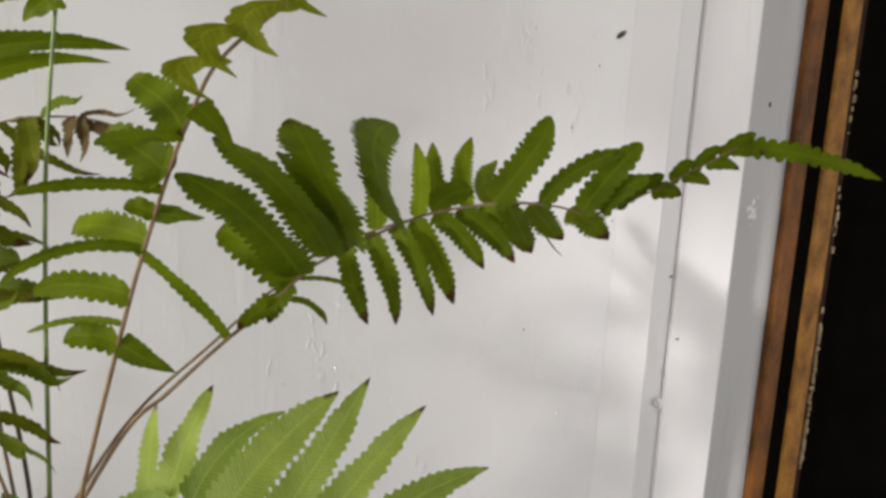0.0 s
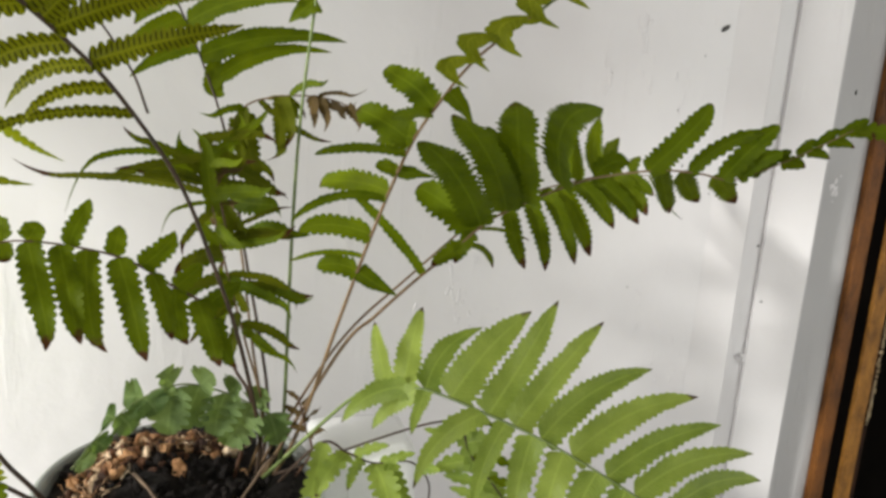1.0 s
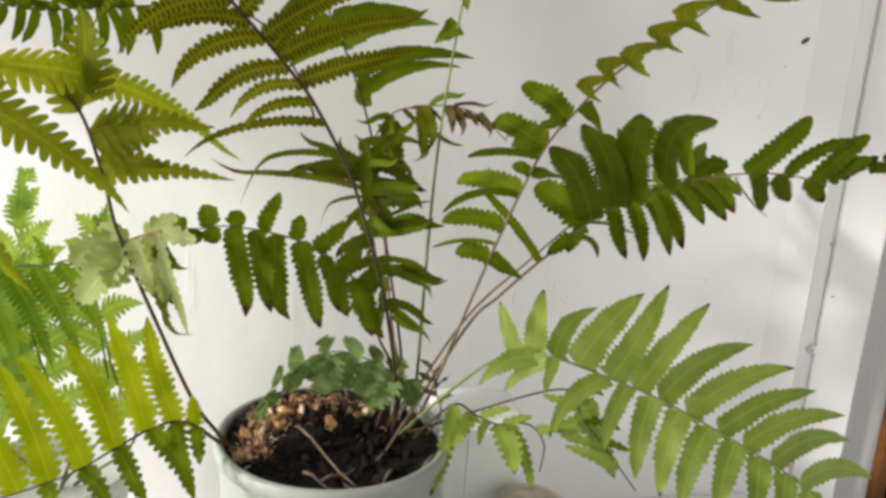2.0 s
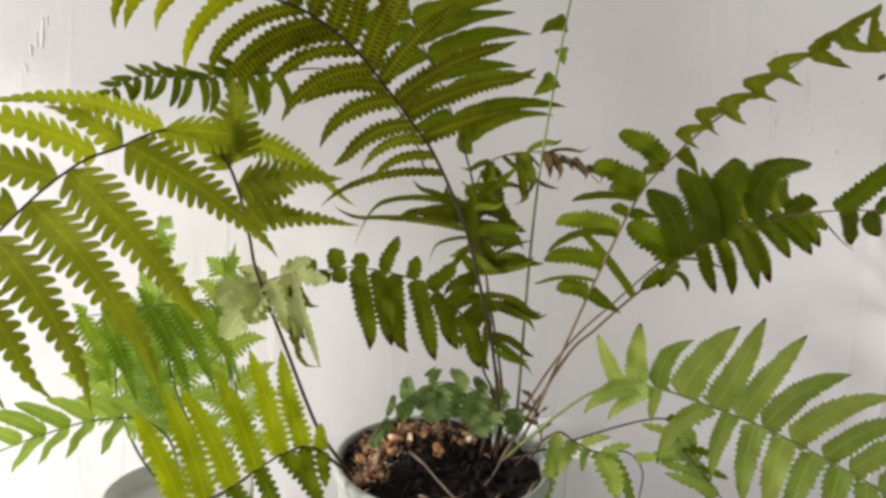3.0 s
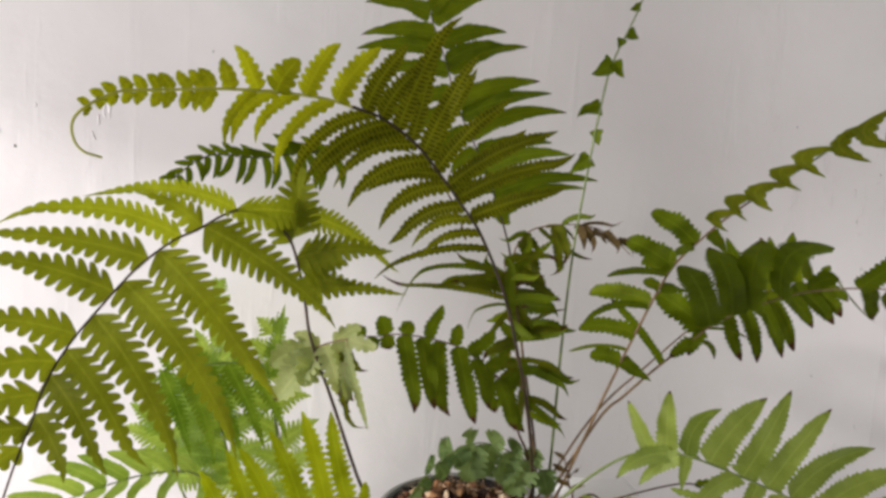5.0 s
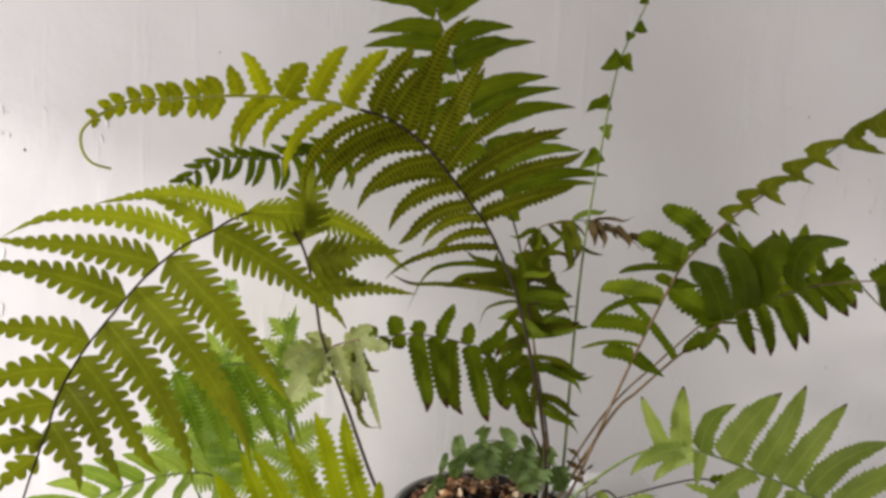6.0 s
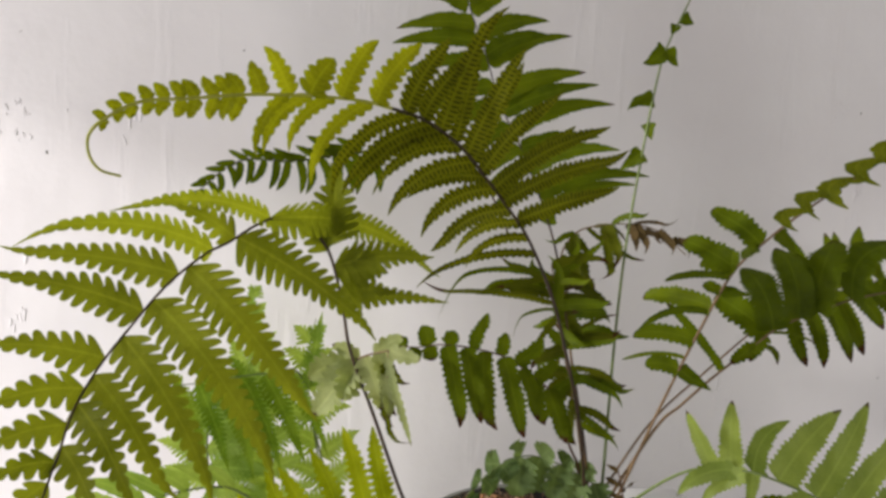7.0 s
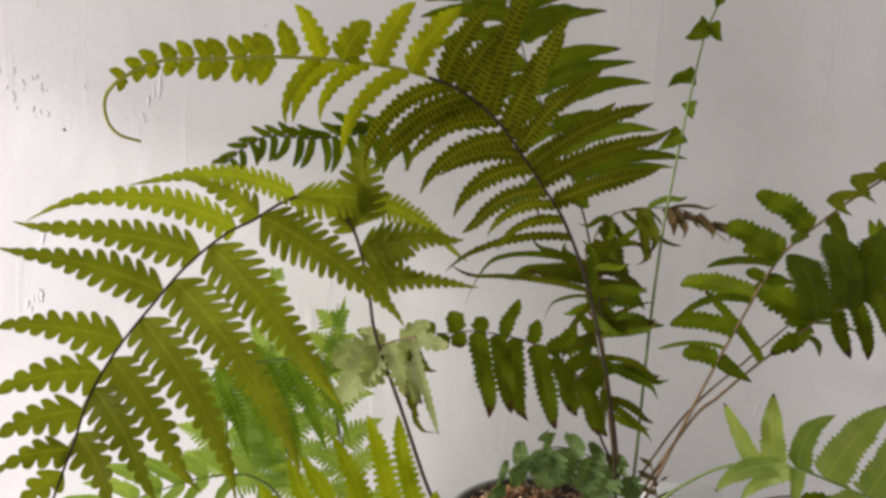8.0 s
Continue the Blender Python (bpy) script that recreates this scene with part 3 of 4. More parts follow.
for k in range(800):
    cx, cy, sx, sy = rng.choice(((0.028, 0.004, 0.007, 0.012), (0.022, -0.026, 0.007, 0.007), (0.022, -0.03, 0.006, 0.006), (0.036, 0.02, 0.01, 0.012),
                                 (0.092, 0.03, 0.012, 0.006), (0.108, 0.034, 0.012, 0.006), (0.07, 0.028, 0.015, 0.012)))
    x, y = cx + rng.gauss(0, sx), cy + rng.gauss(0, sy)
    if math.hypot(x - PX, y - PY) > R - 0.01:
        continue
    p = Vector((x, y, ground_height(x, y) + rng.uniform(0.0, 0.006)))
    a, l = rng.uniform(0, 6.283), rng.choice((0.003, 0.004, 0.006, 0.009, 0.013))
    d = Vector((math.cos(a), math.sin(a), rng.uniform(-0.35, 0.5))) * l
    bend = Vector((rng.gauss(0, 1), rng.gauss(0, 1), rng.gauss(0.5, 1))) * l * 0.2
    v, f = tube([p, p + d * 0.5 + bend, p + d], rng.choice((0.0002, 0.0003, 0.0004, 0.0005, 0.0009)), 0.00015, 4)
    faces += [tuple(q + len(verts) for q in face) for face in f]
    verts += v
bm = bmesh.new()
for k in range(120):
    cx, cy, sx, sy = rng.choice(((0.028, 0.004, 0.008, 0.012), (0.022, -0.026, 0.008, 0.008), (0.036, 0.02, 0.012, 0.012), (0.098, 0.031, 0.016, 0.006), (0.07, 0.03, 0.014, 0.01)))
    x, y, s = cx + rng.gauss(0, sx), cy + rng.gauss(0, sy), rng.uniform(0.002, 0.0068)
    if math.hypot(x - PX, y - PY) > R - 0.012:
        continue
    m = Matrix.Translation((x, y, ground_height(x, y) + s * 0.4)) @ pose(0, 0, 0, rng.uniform(0, 90), rng.uniform(0, 90), rng.uniform(0, 360)) @ Matrix.Diagonal((s, s * 0.7, s * 0.5, 1))
    clump = bmesh.ops.create_icosphere(bm, subdivisions=2, radius=1.0, matrix=m)
    for v in clump["verts"]:
        v.co += Vector((rng.gauss(0, 1), rng.gauss(0, 1), rng.gauss(0, 1))) * s * 0.14
tagged(part("coir_clump", bm, MULCH, soil, "crumbled cream and orange coir"), kind="stuff")
tagged(link_mesh("mulch", verts, faces, MULCH, soil, False, "frayed orange-brown coir fibre"), kind="stuff")
for a, b in (((0.055, -0.02, 0.914), (0.098, -0.078, 0.890)), ((0.150, -0.01, 0.915), (0.118, -0.045, 0.893)),
             ((0.098, -0.088, 0.888), (0.088, -0.06, 0.888)), ((0.165, -0.045, 0.896), (0.14, -0.075, 0.890)), ((0.072, -0.07, 0.8915), (0.1, -0.056, 0.893)),
             ((0.06, -0.058, 0.893), (0.083, -0.083, 0.890)), ((0.128, -0.06, 0.893), (0.112, -0.086, 0.889))):
    v, f = tube([Vector(a).lerp(Vector(b), k / 4) + Vector((0, 0, 0.002 * math.sin(k * 1.7))) for k in range(5)], 0.0014, 0.0008, 6)
    link_mesh("twig", v, f, TWIG, soil, True)

# ---- the ferns ----
fern = tagged(new("fern_plant"), "tall green fern with arching toothed fronds in a pot", "fern")
frond(fern,
      [(0.14, 0, 0.89), (0.196, -0.001, 0.992), (0.222, 0.001, 1.018), (0.251, 0.002, 1.045), (0.276, 0.002, 1.066), (0.299, -0.003, 1.089), (0.31, -0.012, 1.1), (0.339, -0.025, 1.118), (0.361, -0.045, 1.132), (0.38, -0.067, 1.14), (0.395, -0.09, 1.145), (0.412, -0.104, 1.145), (0.431, -0.114, 1.143), (0.456, -0.127, 1.157), (0.472, -0.138, 1.169), (0.488, -0.147, 1.181)],
      (-0.57, -0.81, 0.1),
      [(0.385, 84, 95, 29, 9, -0.02), (0.485, 56, 104, 8, 29, 0), (0.493, 117, 71, 61, 28.8, -0.03), (0.537, 122, 82, 61, 28.2, -0.03), (0.548, 86, 76, 53, 21.4, 0), (0.567, 126, 62, 65, 31.2, 0.03), (0.625, 129, 21, 54, 27.3, 0.14), (0.671, 27, 18, -23, 17.7, 0.12), (0.746, 76, 30, 23, 18, -0.03), (0.8, 52, 37, 17, 11.2, 0.08), (0.84, 50, 62, 32, 14.8, 0), (0.859, 34, 22, 37, 11.2, 0.06), (0.873, 29, 12, 0, 9.1, 0.03), (0.93, 15, 18, 0, 6.7, 0.06), (0.951, 18, 13, 0, 6.7, 0.05), (0.979, 20, 4, 0, 6.6, 0.04)],
      [(0.452, 28, -178, 17, 14.4, 0), (0.458, 47, 83, -57, 7, 0.12), (0.48, 28, 162, 5, 13.4, 0), (0.489, 43, 53, -29, 3.6, 0.06), (0.763, 60, 115, -58, 15.4, 0), (0.79, 51, 63, -65, 16.8, 0), (0.826, 58, 22, -58, 16.8, 0), (0.91, 15, 33, 0, 9.1, 0.06), (0.941, 14, 43, 0, 6.7, 0.07), (0.965, 16, 38, 0, 6.7, 0.06), (0.99, 16, 37, 0, 6.6, 0.06)],
      0.016, hook=0.03, style="blunt", far_style="coarse", leaf=LEAF_DEEP, stalk=STEM_TAN, far_leaf=LEAF_TIPPED, wild=0.01, power=0.4, bow=0.03, curl=0.03, tip=((0.066, -0.025, -0.013), 0.0115, "jagged", 0.05), label="deep green frond with brown-tipped leaflets", seed=1)
frond(fern,
      [(0.137, 0.012, 0.89), (0.196, 0.012, 0.992), (0.251, 0.018, 1.045), (0.311, 0.024, 1.096), (0.345, 0.037, 1.108), (0.383, 0.05, 1.117), (0.424, 0.064, 1.124), (0.464, 0.078, 1.126), (0.5, 0.088, 1.126)],
      (-0.42, -0.88, 0.1),
      [(0.683, 80, 60, -25, 18.1, 0), (0.756, 64, 63, -16, 15.9, 0), (0.794, 65, 62, -21, 16.9, 0.03), (0.848, 75, 53, -22, 18.2, 0.07), (0.893, 70, 37, -30, 17.4, 0.11), (0.942, 31, 37, -21, 12, 0.1)],
      [(0.624, 58, 93, -2, 16.2, -0.03), (0.669, 66, 93, -3, 16.6, 0.04), (0.711, 69, 88, 7, 15.7, 0.04), (0.748, 67, 84, 5, 18.6, 0.04), (0.786, 55, 64, 9, 17.7, 0.05), (0.833, 59, 56, 16, 19.4, 0.04), (0.878, 49, 63, 31, 19.6, 0.05), (0.915, 44, 100, 61, 14.4, 0.05), (0.987, 75, 116, 52, 2, -0.05)],
      0.014, "coarse", LEAF_MID, STEM_TAN, far_leaf=LEAF_TIPPED, power=0.4, bow=0.02, curl=0.05, hook=0.03, radius=(0.0013, 0.0004), label="deep green frond hidden behind another, leaflets brown at their tips", seed=19)
frond(fern,
      [(0.14, 0, 0.89), (0.181, -0.025, 0.945), (0.201, -0.06, 0.982), (0.218, -0.085, 0.997), (0.236, -0.108, 1.003), (0.262, -0.137, 1), (0.284, -0.166, 0.997), (0.303, -0.188, 0.991), (0.323, -0.213, 0.983), (0.336, -0.23, 0.977), (0.341, -0.245, 0.974), (0.349, -0.258, 0.968)],
      (-0.5, -0.8, 0.33),
      [(0.406, 67, 128, -25, 14.3, 0), (0.446, 68, 106, -32, 19.3, 0), (0.491, 67, 84, -46, 18.8, 0.1), (0.539, 78, 74, -25, 27.2, 0.05), (0.608, 86, 86, -21, 22.2, 0), (0.657, 87, 79, -25, 20.3, 0.02), (0.702, 86, 63, -35, 19.9, 0.07), (0.752, 87, 56, -31, 19.3, 0.07), (0.808, 73, 57, -26, 16.8, 0.06), (0.851, 72, 52, -28, 16.5, 0.07), (0.898, 80, 55, -52, 15.9, 0.09), (0.947, 66, 72, -61, 15.1, 0.1)],
      [(0.458, 51, 147, 21, 17.4, -0.12), (0.484, 48, 137, -2, 14.4, -0.08), (0.491, 33, 72, 36, 10.9, 0), (0.6, 60, 105, 27, 16.1, -0.11), (0.641, 53, 78, 29, 14.8, -0.05), (0.687, 56, 79, 0, 18.3, -0.03), (0.74, 58, 77, 0, 18.9, -0.03), (0.793, 59, 80, 0, 18.4, -0.05), (0.838, 47, 75, 0, 18.1, -0.04), (0.879, 39, 66, 0, 16, 0), (0.923, 30, 61, 0, 14.8, 0), (0.964, 22, 45, 0, 13.7, 0)],
      0.0215, "leafy", LEAF_FRESH, STEM_GREEN, power=0.35, curl=-0.05, bow=0.02, label="fresh light green frond with saw-edged leaflets", seed=2)
frond(fern,
      [(0.135, 0, 0.885), (0.14, 0.001, 0.922), (0.124, -0.019, 1.005), (0.104, -0.035, 1.071), (0.085, -0.05, 1.122), (0.057, -0.081, 1.17), (0.037, -0.1, 1.194), (0.015, -0.13, 1.216), (-0.006, -0.159, 1.235), (-0.03, -0.192, 1.248), (-0.05, -0.22, 1.252), (-0.067, -0.237, 1.254), (-0.09, -0.262, 1.253), (-0.111, -0.29, 1.25), (-0.13, -0.309, 1.246), (-0.143, -0.324, 1.243), (-0.151, -0.337, 1.236), (-0.157, -0.336, 1.23), (-0.157, -0.336, 1.223), (-0.153, -0.337, 1.218), (-0.146, -0.337, 1.216)],
      (0.1, -0.97, 0.2),
      [(0.482, 82, -116, 20, 15.3, 0.01), (0.517, 110, -122, 20, 15, 0.01), (0.53, 88, -112, 4, 13.5, 0.04), (0.544, 101, -115, 20, 14.6, 0.01), (0.574, 73, -88, 20, 13.6, 0.01), (0.591, 70, -78, 6, 12.5, 0.03), (0.608, 74, -62, 20, 14, 0.01), (0.633, 66, -74, 4, 12.5, -0.02), (0.658, 79, -82, 20, 14.3, 0.01), (0.688, 50, -119, 20, 13.2, 0.04), (0.714, 54, -124, 20, 14.3, 0.03), (0.75, 42, -123, 20, 14, 0.04), (0.782, 36, -124, 20, 13.3, 0.02), (0.811, 23, -132, 20, 15.5, 0), (0.828, 26, -49, 20, 10.1, 0.01), (0.854, 15, -67, 20, 8.3, 0.01)],
      [(0.43, 94, -72, -18, 7.4, -0.03), (0.456, 51, -80, -18, 8.9, -0.07), (0.48, 52, -84, -30, 10, -0.12), (0.503, 63, -80, -18, 14.1, -0.1), (0.544, 61, -70, -18, 14.1, -0.09), (0.564, 59, -49, -18, 12.8, -0.05), (0.593, 66, -69, -18, 13.2, -0.07), (0.621, 62, -64, -30, 10.5, -0.1), (0.648, 71, -52, -18, 12.1, -0.08), (0.661, 64, -55, -31, 10, -0.05), (0.674, 71, -50, -18, 11.1, -0.08), (0.701, 72, -41, -18, 10.6, -0.09), (0.755, 52, -56, -18, 9.4, -0.1), (0.79, 36, -42, -18, 7.4, -0.08), (0.811, 37, -42, -18, 7.8, -0.09), (0.833, 33, -49, -18, 6.4, -0.07)],
      0.0185, "crenate", LEAF_SPORE, STEM_DARK, power=0.3, hook=0.12, radius=(0.0017, 0.0005), bow=0.05, upper=(0.5, STEM_OLIVE), end=(0.72, LEAF_LIME), taper=(0.957, 0.868, 10), label="arching olive green frond with a curled tip", seed=3)
frond(fern,
      [(0.14, 0.01, 0.885), (0.146, 0.021, 0.947), (0.128, 0.038, 1.054), (0.113, 0.051, 1.14), (0.098, 0.06, 1.188), (0.079, 0.066, 1.233), (0.055, 0.074, 1.281), (0.039, 0.08, 1.328), (0.023, 0.089, 1.371), (0.009, 0.1, 1.423)],
      (0.0, -0.95, 0.3),
      [(0.517, 37, -26, 0, 16, 0.09), (0.537, 95, -91, 0, 16.1, 0.04), (0.572, 110, -101, 2, 20, 0.05), (0.615, 84, -102, 23, 19.6, 0.05), (0.653, 79, -106, 0, 17.4, 0.02), (0.685, 109, -100, -4, 20.9, 0.02), (0.717, 95, -97, 5, 20.6, 0.02), (0.748, 90, -93, 0, 22.1, 0.02), (0.799, 101, -83, -15, 20.4, 0.02), (0.814, 66, -88, 0, 19.9, 0.04), (0.848, 84, -89, -18, 21.7, 0.03), (0.889, 63, -78, 0, 20, 0.04), (0.911, 38, -79, 0, 18.6, 0.06)],
      [(0.586, 52, -99, 0, 14.5, -0.02), (0.622, 52, -100, 0, 15.8, -0.02), (0.653, 36, -107, 0, 17.2, -0.04), (0.693, 50, -104, 0, 18.4, -0.04), (0.733, 58, -104, 0, 19.7, -0.05), (0.763, 80, -99, 0, 19.7, -0.04), (0.799, 82, -83, 0, 20.9, -0.03), (0.835, 84, -74, 0, 21, -0.03), (0.868, 74, -77, 0, 21.7, -0.02), (0.903, 65, -69, 0, 21.7, -0.02)],
      0.021, power=0.4, style="lance", leaf=LEAF_MID, stalk=STEM_DARK, bow=0.05, label="upright dark green frond with pointed leaflets", seed=4)
frond(fern,
      [(0.062, 0.02, 1.157), (0.049, 0.024, 1.189), (0.016, 0.03, 1.23), (-0.028, 0.017, 1.236), (-0.055, 0.008, 1.232), (-0.091, -0.005, 1.226), (-0.124, -0.018, 1.22), (-0.156, -0.03, 1.22), (-0.174, -0.039, 1.21), (-0.189, -0.05, 1.194)],
      (0.26, -0.94, 0.21),
      [(0.623, 30, -38, 0, 9, 0.06), (0.558, 25, -35, 0, 7.5, 0.08), (0.587, 24, -24, 0, 7.3, 0.08), (0.617, 23, -35, 0, 7.1, 0.08), (0.646, 22, -24, 0, 6.9, 0.08), (0.675, 22, -35, 0, 6.7, 0.08), (0.705, 21, -24, 0, 6.5, 0.08), (0.734, 20, -35, 0, 6.3, 0.08), (0.763, 19, -24, 0, 6.1, 0.08), (0.793, 18, -35, 0, 5.9, 0.08), (0.822, 17, -24, 0, 5.7, 0.08), (0.851, 16, -35, 0, 5.5, 0.08), (0.881, 15, -24, 0, 5.3, 0.08), (0.91, 15, -35, 0, 5.1, 0.08), (0.939, 14, -24, 0, 4.9, 0.08), (0.969, 13, -35, 0, 4.7, 0.08), (0.998, 12, -24, 0, 4.5, 0.08)],
      [(0.55, 36, -99, 0, 9, 0.1), (0.579, 35, -82, 0, 8.7, 0.1), (0.609, 33, -93, 0, 8.5, 0.1), (0.638, 32, -77, 0, 8.2, 0.1), (0.667, 30, -88, 0, 7.9, 0.1), (0.697, 29, -71, 0, 7.7, 0.1), (0.726, 27, -82, 0, 7.4, 0.1), (0.755, 26, -65, 0, 7.1, 0.1), (0.785, 24, -77, 0, 6.9, 0.1), (0.814, 23, -60, 0, 6.6, 0.1), (0.843, 21, -71, 0, 6.3, 0.1), (0.873, 20, -54, 0, 6.1, 0.1), (0.902, 18, -65, 0, 5.8, 0.1), (0.931, 17, -49, 0, 5.5, 0.1), (0.961, 15, -60, 0, 5.3, 0.1), (0.99, 14, -43, 0, 5, 0.1)],
      0.009, "fine", LEAF_DEEP, STEM_DARK, radius=(0.001, 0.0004), label="narrow dark green frond", seed=5)
frond(fern,
      [(0.01, -0.02, 0.885), (-0.006, -0.025, 0.911), (-0.025, -0.032, 0.944), (-0.051, -0.05, 1.019), (-0.072, -0.05, 1.074), (-0.078, -0.055, 1.105), (-0.085, -0.062, 1.139), (-0.093, -0.066, 1.16), (-0.107, -0.07, 1.174), (-0.122, -0.096, 1.182), (-0.133, -0.12, 1.179), (-0.146, -0.144, 1.17), (-0.157, -0.167, 1.164), (-0.174, -0.183, 1.148), (-0.187, -0.208, 1.128), (-0.196, -0.226, 1.112), (-0.201, -0.245, 1.096), (-0.202, -0.26, 1.08), (-0.203, -0.278, 1.063), (-0.202, -0.3, 1.045)],
      (0.1, -0.98, 0.2),
      [(0.408, 88, -106, 0, 19.8, -0.01), (0.423, 46, -109, 0, 25.1, 0), (0.445, 41, -106, 0, 42.1, 0), (0.453, 80, -105, 0, 33, 0.02), (0.587, 214, 146, 0, 30, 0.02), (0.643, 118, 108, 0, 35.3, 0.02), (0.714, 120, 85, 0, 34.5, 0.02), (0.76, 128, 65, 0, 32.1, 0.02), (0.805, 105, 60, 0, 28.1, 0.02), (0.846, 80, 53, 0, 25.5, 0.02), (0.873, 65, 45, 0, 23.6, 0.02), (0.909, 41, 36, 0, 21.7, 0.02)],
      [(0.474, 34, -12, 0, 27.8, 0), (0.479, 63, 35, 0, 48.5, 0), (0.583, 130, 12, 0, 19.8, -0.03), (0.647, 47, 59, 0, 22, -0.03), (0.683, 114, 25, 0, 22.1, -0.03), (0.726, 93, 50, 0, 24.3, -0.02), (0.775, 80, 69, 0, 26, -0.01), (0.829, 60, 66, 0, 23.5, -0.02), (0.859, 49, 52, 0, 22.5, -0.02), (0.891, 40, 60, 0, 20.8, -0.02), (0.921, 31, 61, 0, 16.6, -0.03), (0.937, 24, 31, 0, 15.1, -0.03)],
      0.030, "lobed", LEAF_OLIVE, STEM_DARK, hook=0.1, curl=-0.06, radius=(0.0018, 0.0005), bow=0.06, power=0.3, label="large drooping frond with lobed olive leaflets", seed=6)
frond(fern,
      [(0.12, 0, 0.885), (0.133, 0.003, 0.949), (0.121, -0.002, 0.981), (0.103, -0.01, 1.027), (0.078, -0.025, 1.05), (0.055, -0.04, 1.069), (0.026, -0.045, 1.078), (-0.001, -0.05, 1.082), (-0.02, -0.048, 1.079), (-0.039, -0.045, 1.079)],
      (0.16, -0.98, 0.1),
      [(0.91, 17, -81, -11, 16), (0.865, 13, -115, 6, 15), (0.797, 31, -104, 5, 13), (0.717, 19, -83, -1, 14), (0.66, 31, -95, 15, 17), (0.571, 24, -98, 17, 15), (0.484, 29, -88, 15, 14), (0.965, 19, -16, -6, 14)],
      [(0.944, 11, -78, 6, 12), (0.91, 12, -93, 11, 14), (0.865, 65, -105, 11, 18), (0.812, 61, -109, 12, 17), (0.766, 64, -108, 8, 18), (0.709, 67, -122, 14, 19), (0.634, 45, -134, 31, 14), (0.571, 39, -125, 24, 16), (0.514, 49, -140, 29, 17), (0.449, 38, -170, 26, 14)],
      0.0155, "coarse", LEAF_MID, STEM_BROWN, hook=0.15, bow=0.0, far_leaf=LEAF_TIPPED, power=0.4, label="short frond with hanging toothed leaflets", seed=7)
frond(fern,
      [(0.145, 0, 0.885), (0.167, -0.001, 0.928), (0.191, -0.026, 1.025), (0.208, -0.047, 1.094), (0.224, -0.065, 1.149), (0.235, -0.095, 1.181), (0.247, -0.12, 1.205), (0.277, -0.132, 1.232), (0.297, -0.14, 1.25), (0.318, -0.145, 1.27), (0.34, -0.15, 1.287)],
      (-0.1, -0.94, 0.31),
      [(0.386, 28, 104, 0, 15.8, -0.08), (0.409, 51, 117, 0, 4.2, -0.09), (0.444, 49, 107, 0, 16.1, -0.05), (0.499, 64, 117, 28, 6.9, -0.1), (0.509, 62, 117, -32, 18, -0.07), (0.539, 15, 95, 0, 10.4, 0), (0.567, 62, 103, 34, 7, -0.05), (0.585, 47, 104, -27, 22.3, 0), (0.593, 35, 136, -29, 24.4, 0), (0.639, 50, 37, 64, 8.2, -0.02), (0.647, 49, 115, -23, 20.7, 0), (0.742, 19, -149, 0, 14, -0.83), (0.777, 21, -146, 0, 16.5, -0.84), (0.814, 23, -138, 0, 16.4, -0.69), (0.861, 21, -136, 0, 16.2, -0.93), (0.903, 24, -141, 0, 17.2, -0.83), (0.957, 29, -118, 0, 18.3, -0.81), (0.995, 29, -112, 0, 18.3, -0.85), (1, 29, -71, 0, 18.2, -0.78)],
      [(0.386, 33, 103, 0, 15.8, -0.06), (0.539, 24, 74, 0, 11.5, 0), (0.681, 25, 107, 0, 13.8, 0)],
      0.0165, "oblong", LEAF_MID, STEM_TAN, far_style="wedge", upper=(0.7, STEM_GREEN), end=(0.7, LEAF_OLIVE), wild=0.1, hook=0.06, bow=0.02, radius=(0.0017, 0.0005), label="slanting stalk with short twisted leaflets", seed=8)
frond(fern,
      [(0.15, 0.01, 0.885), (0.157, 0.009, 0.923), (0.159, 0.01, 1.061), (0.162, 0.009, 1.152), (0.17, 0.007, 1.241), (0.178, 0.006, 1.306), (0.184, 0.004, 1.332), (0.2, 0.002, 1.372), (0.212, 0, 1.411)],
      (-0.14, -0.99, -0.0),
      [(0.669, 24, 140, 5), (0.759, 26, 125, 3), (0.833, 24, 143, 4), (0.874, 10, 174, 6), (0.936, 11, 133, 3)],
      [(0.716, 15, 163, 7), (0.833, 18, 127, 6), (0.888, 12, 97, 3)],
      0.019, "wedge", LEAF_MID, STEM_GREEN, wild=0.7, radius=(0.0017, 0.0006), label="thin upright green stalk with few leaflets", seed=9)
# lower leaflets take the mid green, which paints in their shadow
frond(fern,
      [(-0.003, -0.034, 0.907), (-0.027, -0.048, 0.932), (-0.048, -0.064, 0.936), (-0.07, -0.088, 0.932), (-0.088, -0.112, 0.93), (-0.109, -0.14, 0.934), (-0.132, -0.16, 0.936)],
      (0.1, -0.91, 0.4),
      [(0.152, 34, -34, 23), (0.244, 83, -67, 11), (0.361, 88, -84, 19), (0.49, 84, -84, 17), (0.62, 83, -78, 12), (0.752, 84, -73, 8), (0.857, 75, -69, 8)],
      [(0.152, 29, -118, 33), (0.244, 43, -96, 11), (0.348, 60, -93, 15), (0.476, 43, -80, 9), (0.62, 34, -81, 17), (0.768, 29, -81, 21)],
      0.0205, "jagged", LEAF_YELLOW, STEM_DARK, far_leaf=LEAF_MID, power=0.4, label="yellow-green frond with broad jagged leaflets, the lower ones coloured as shaded", seed=10)
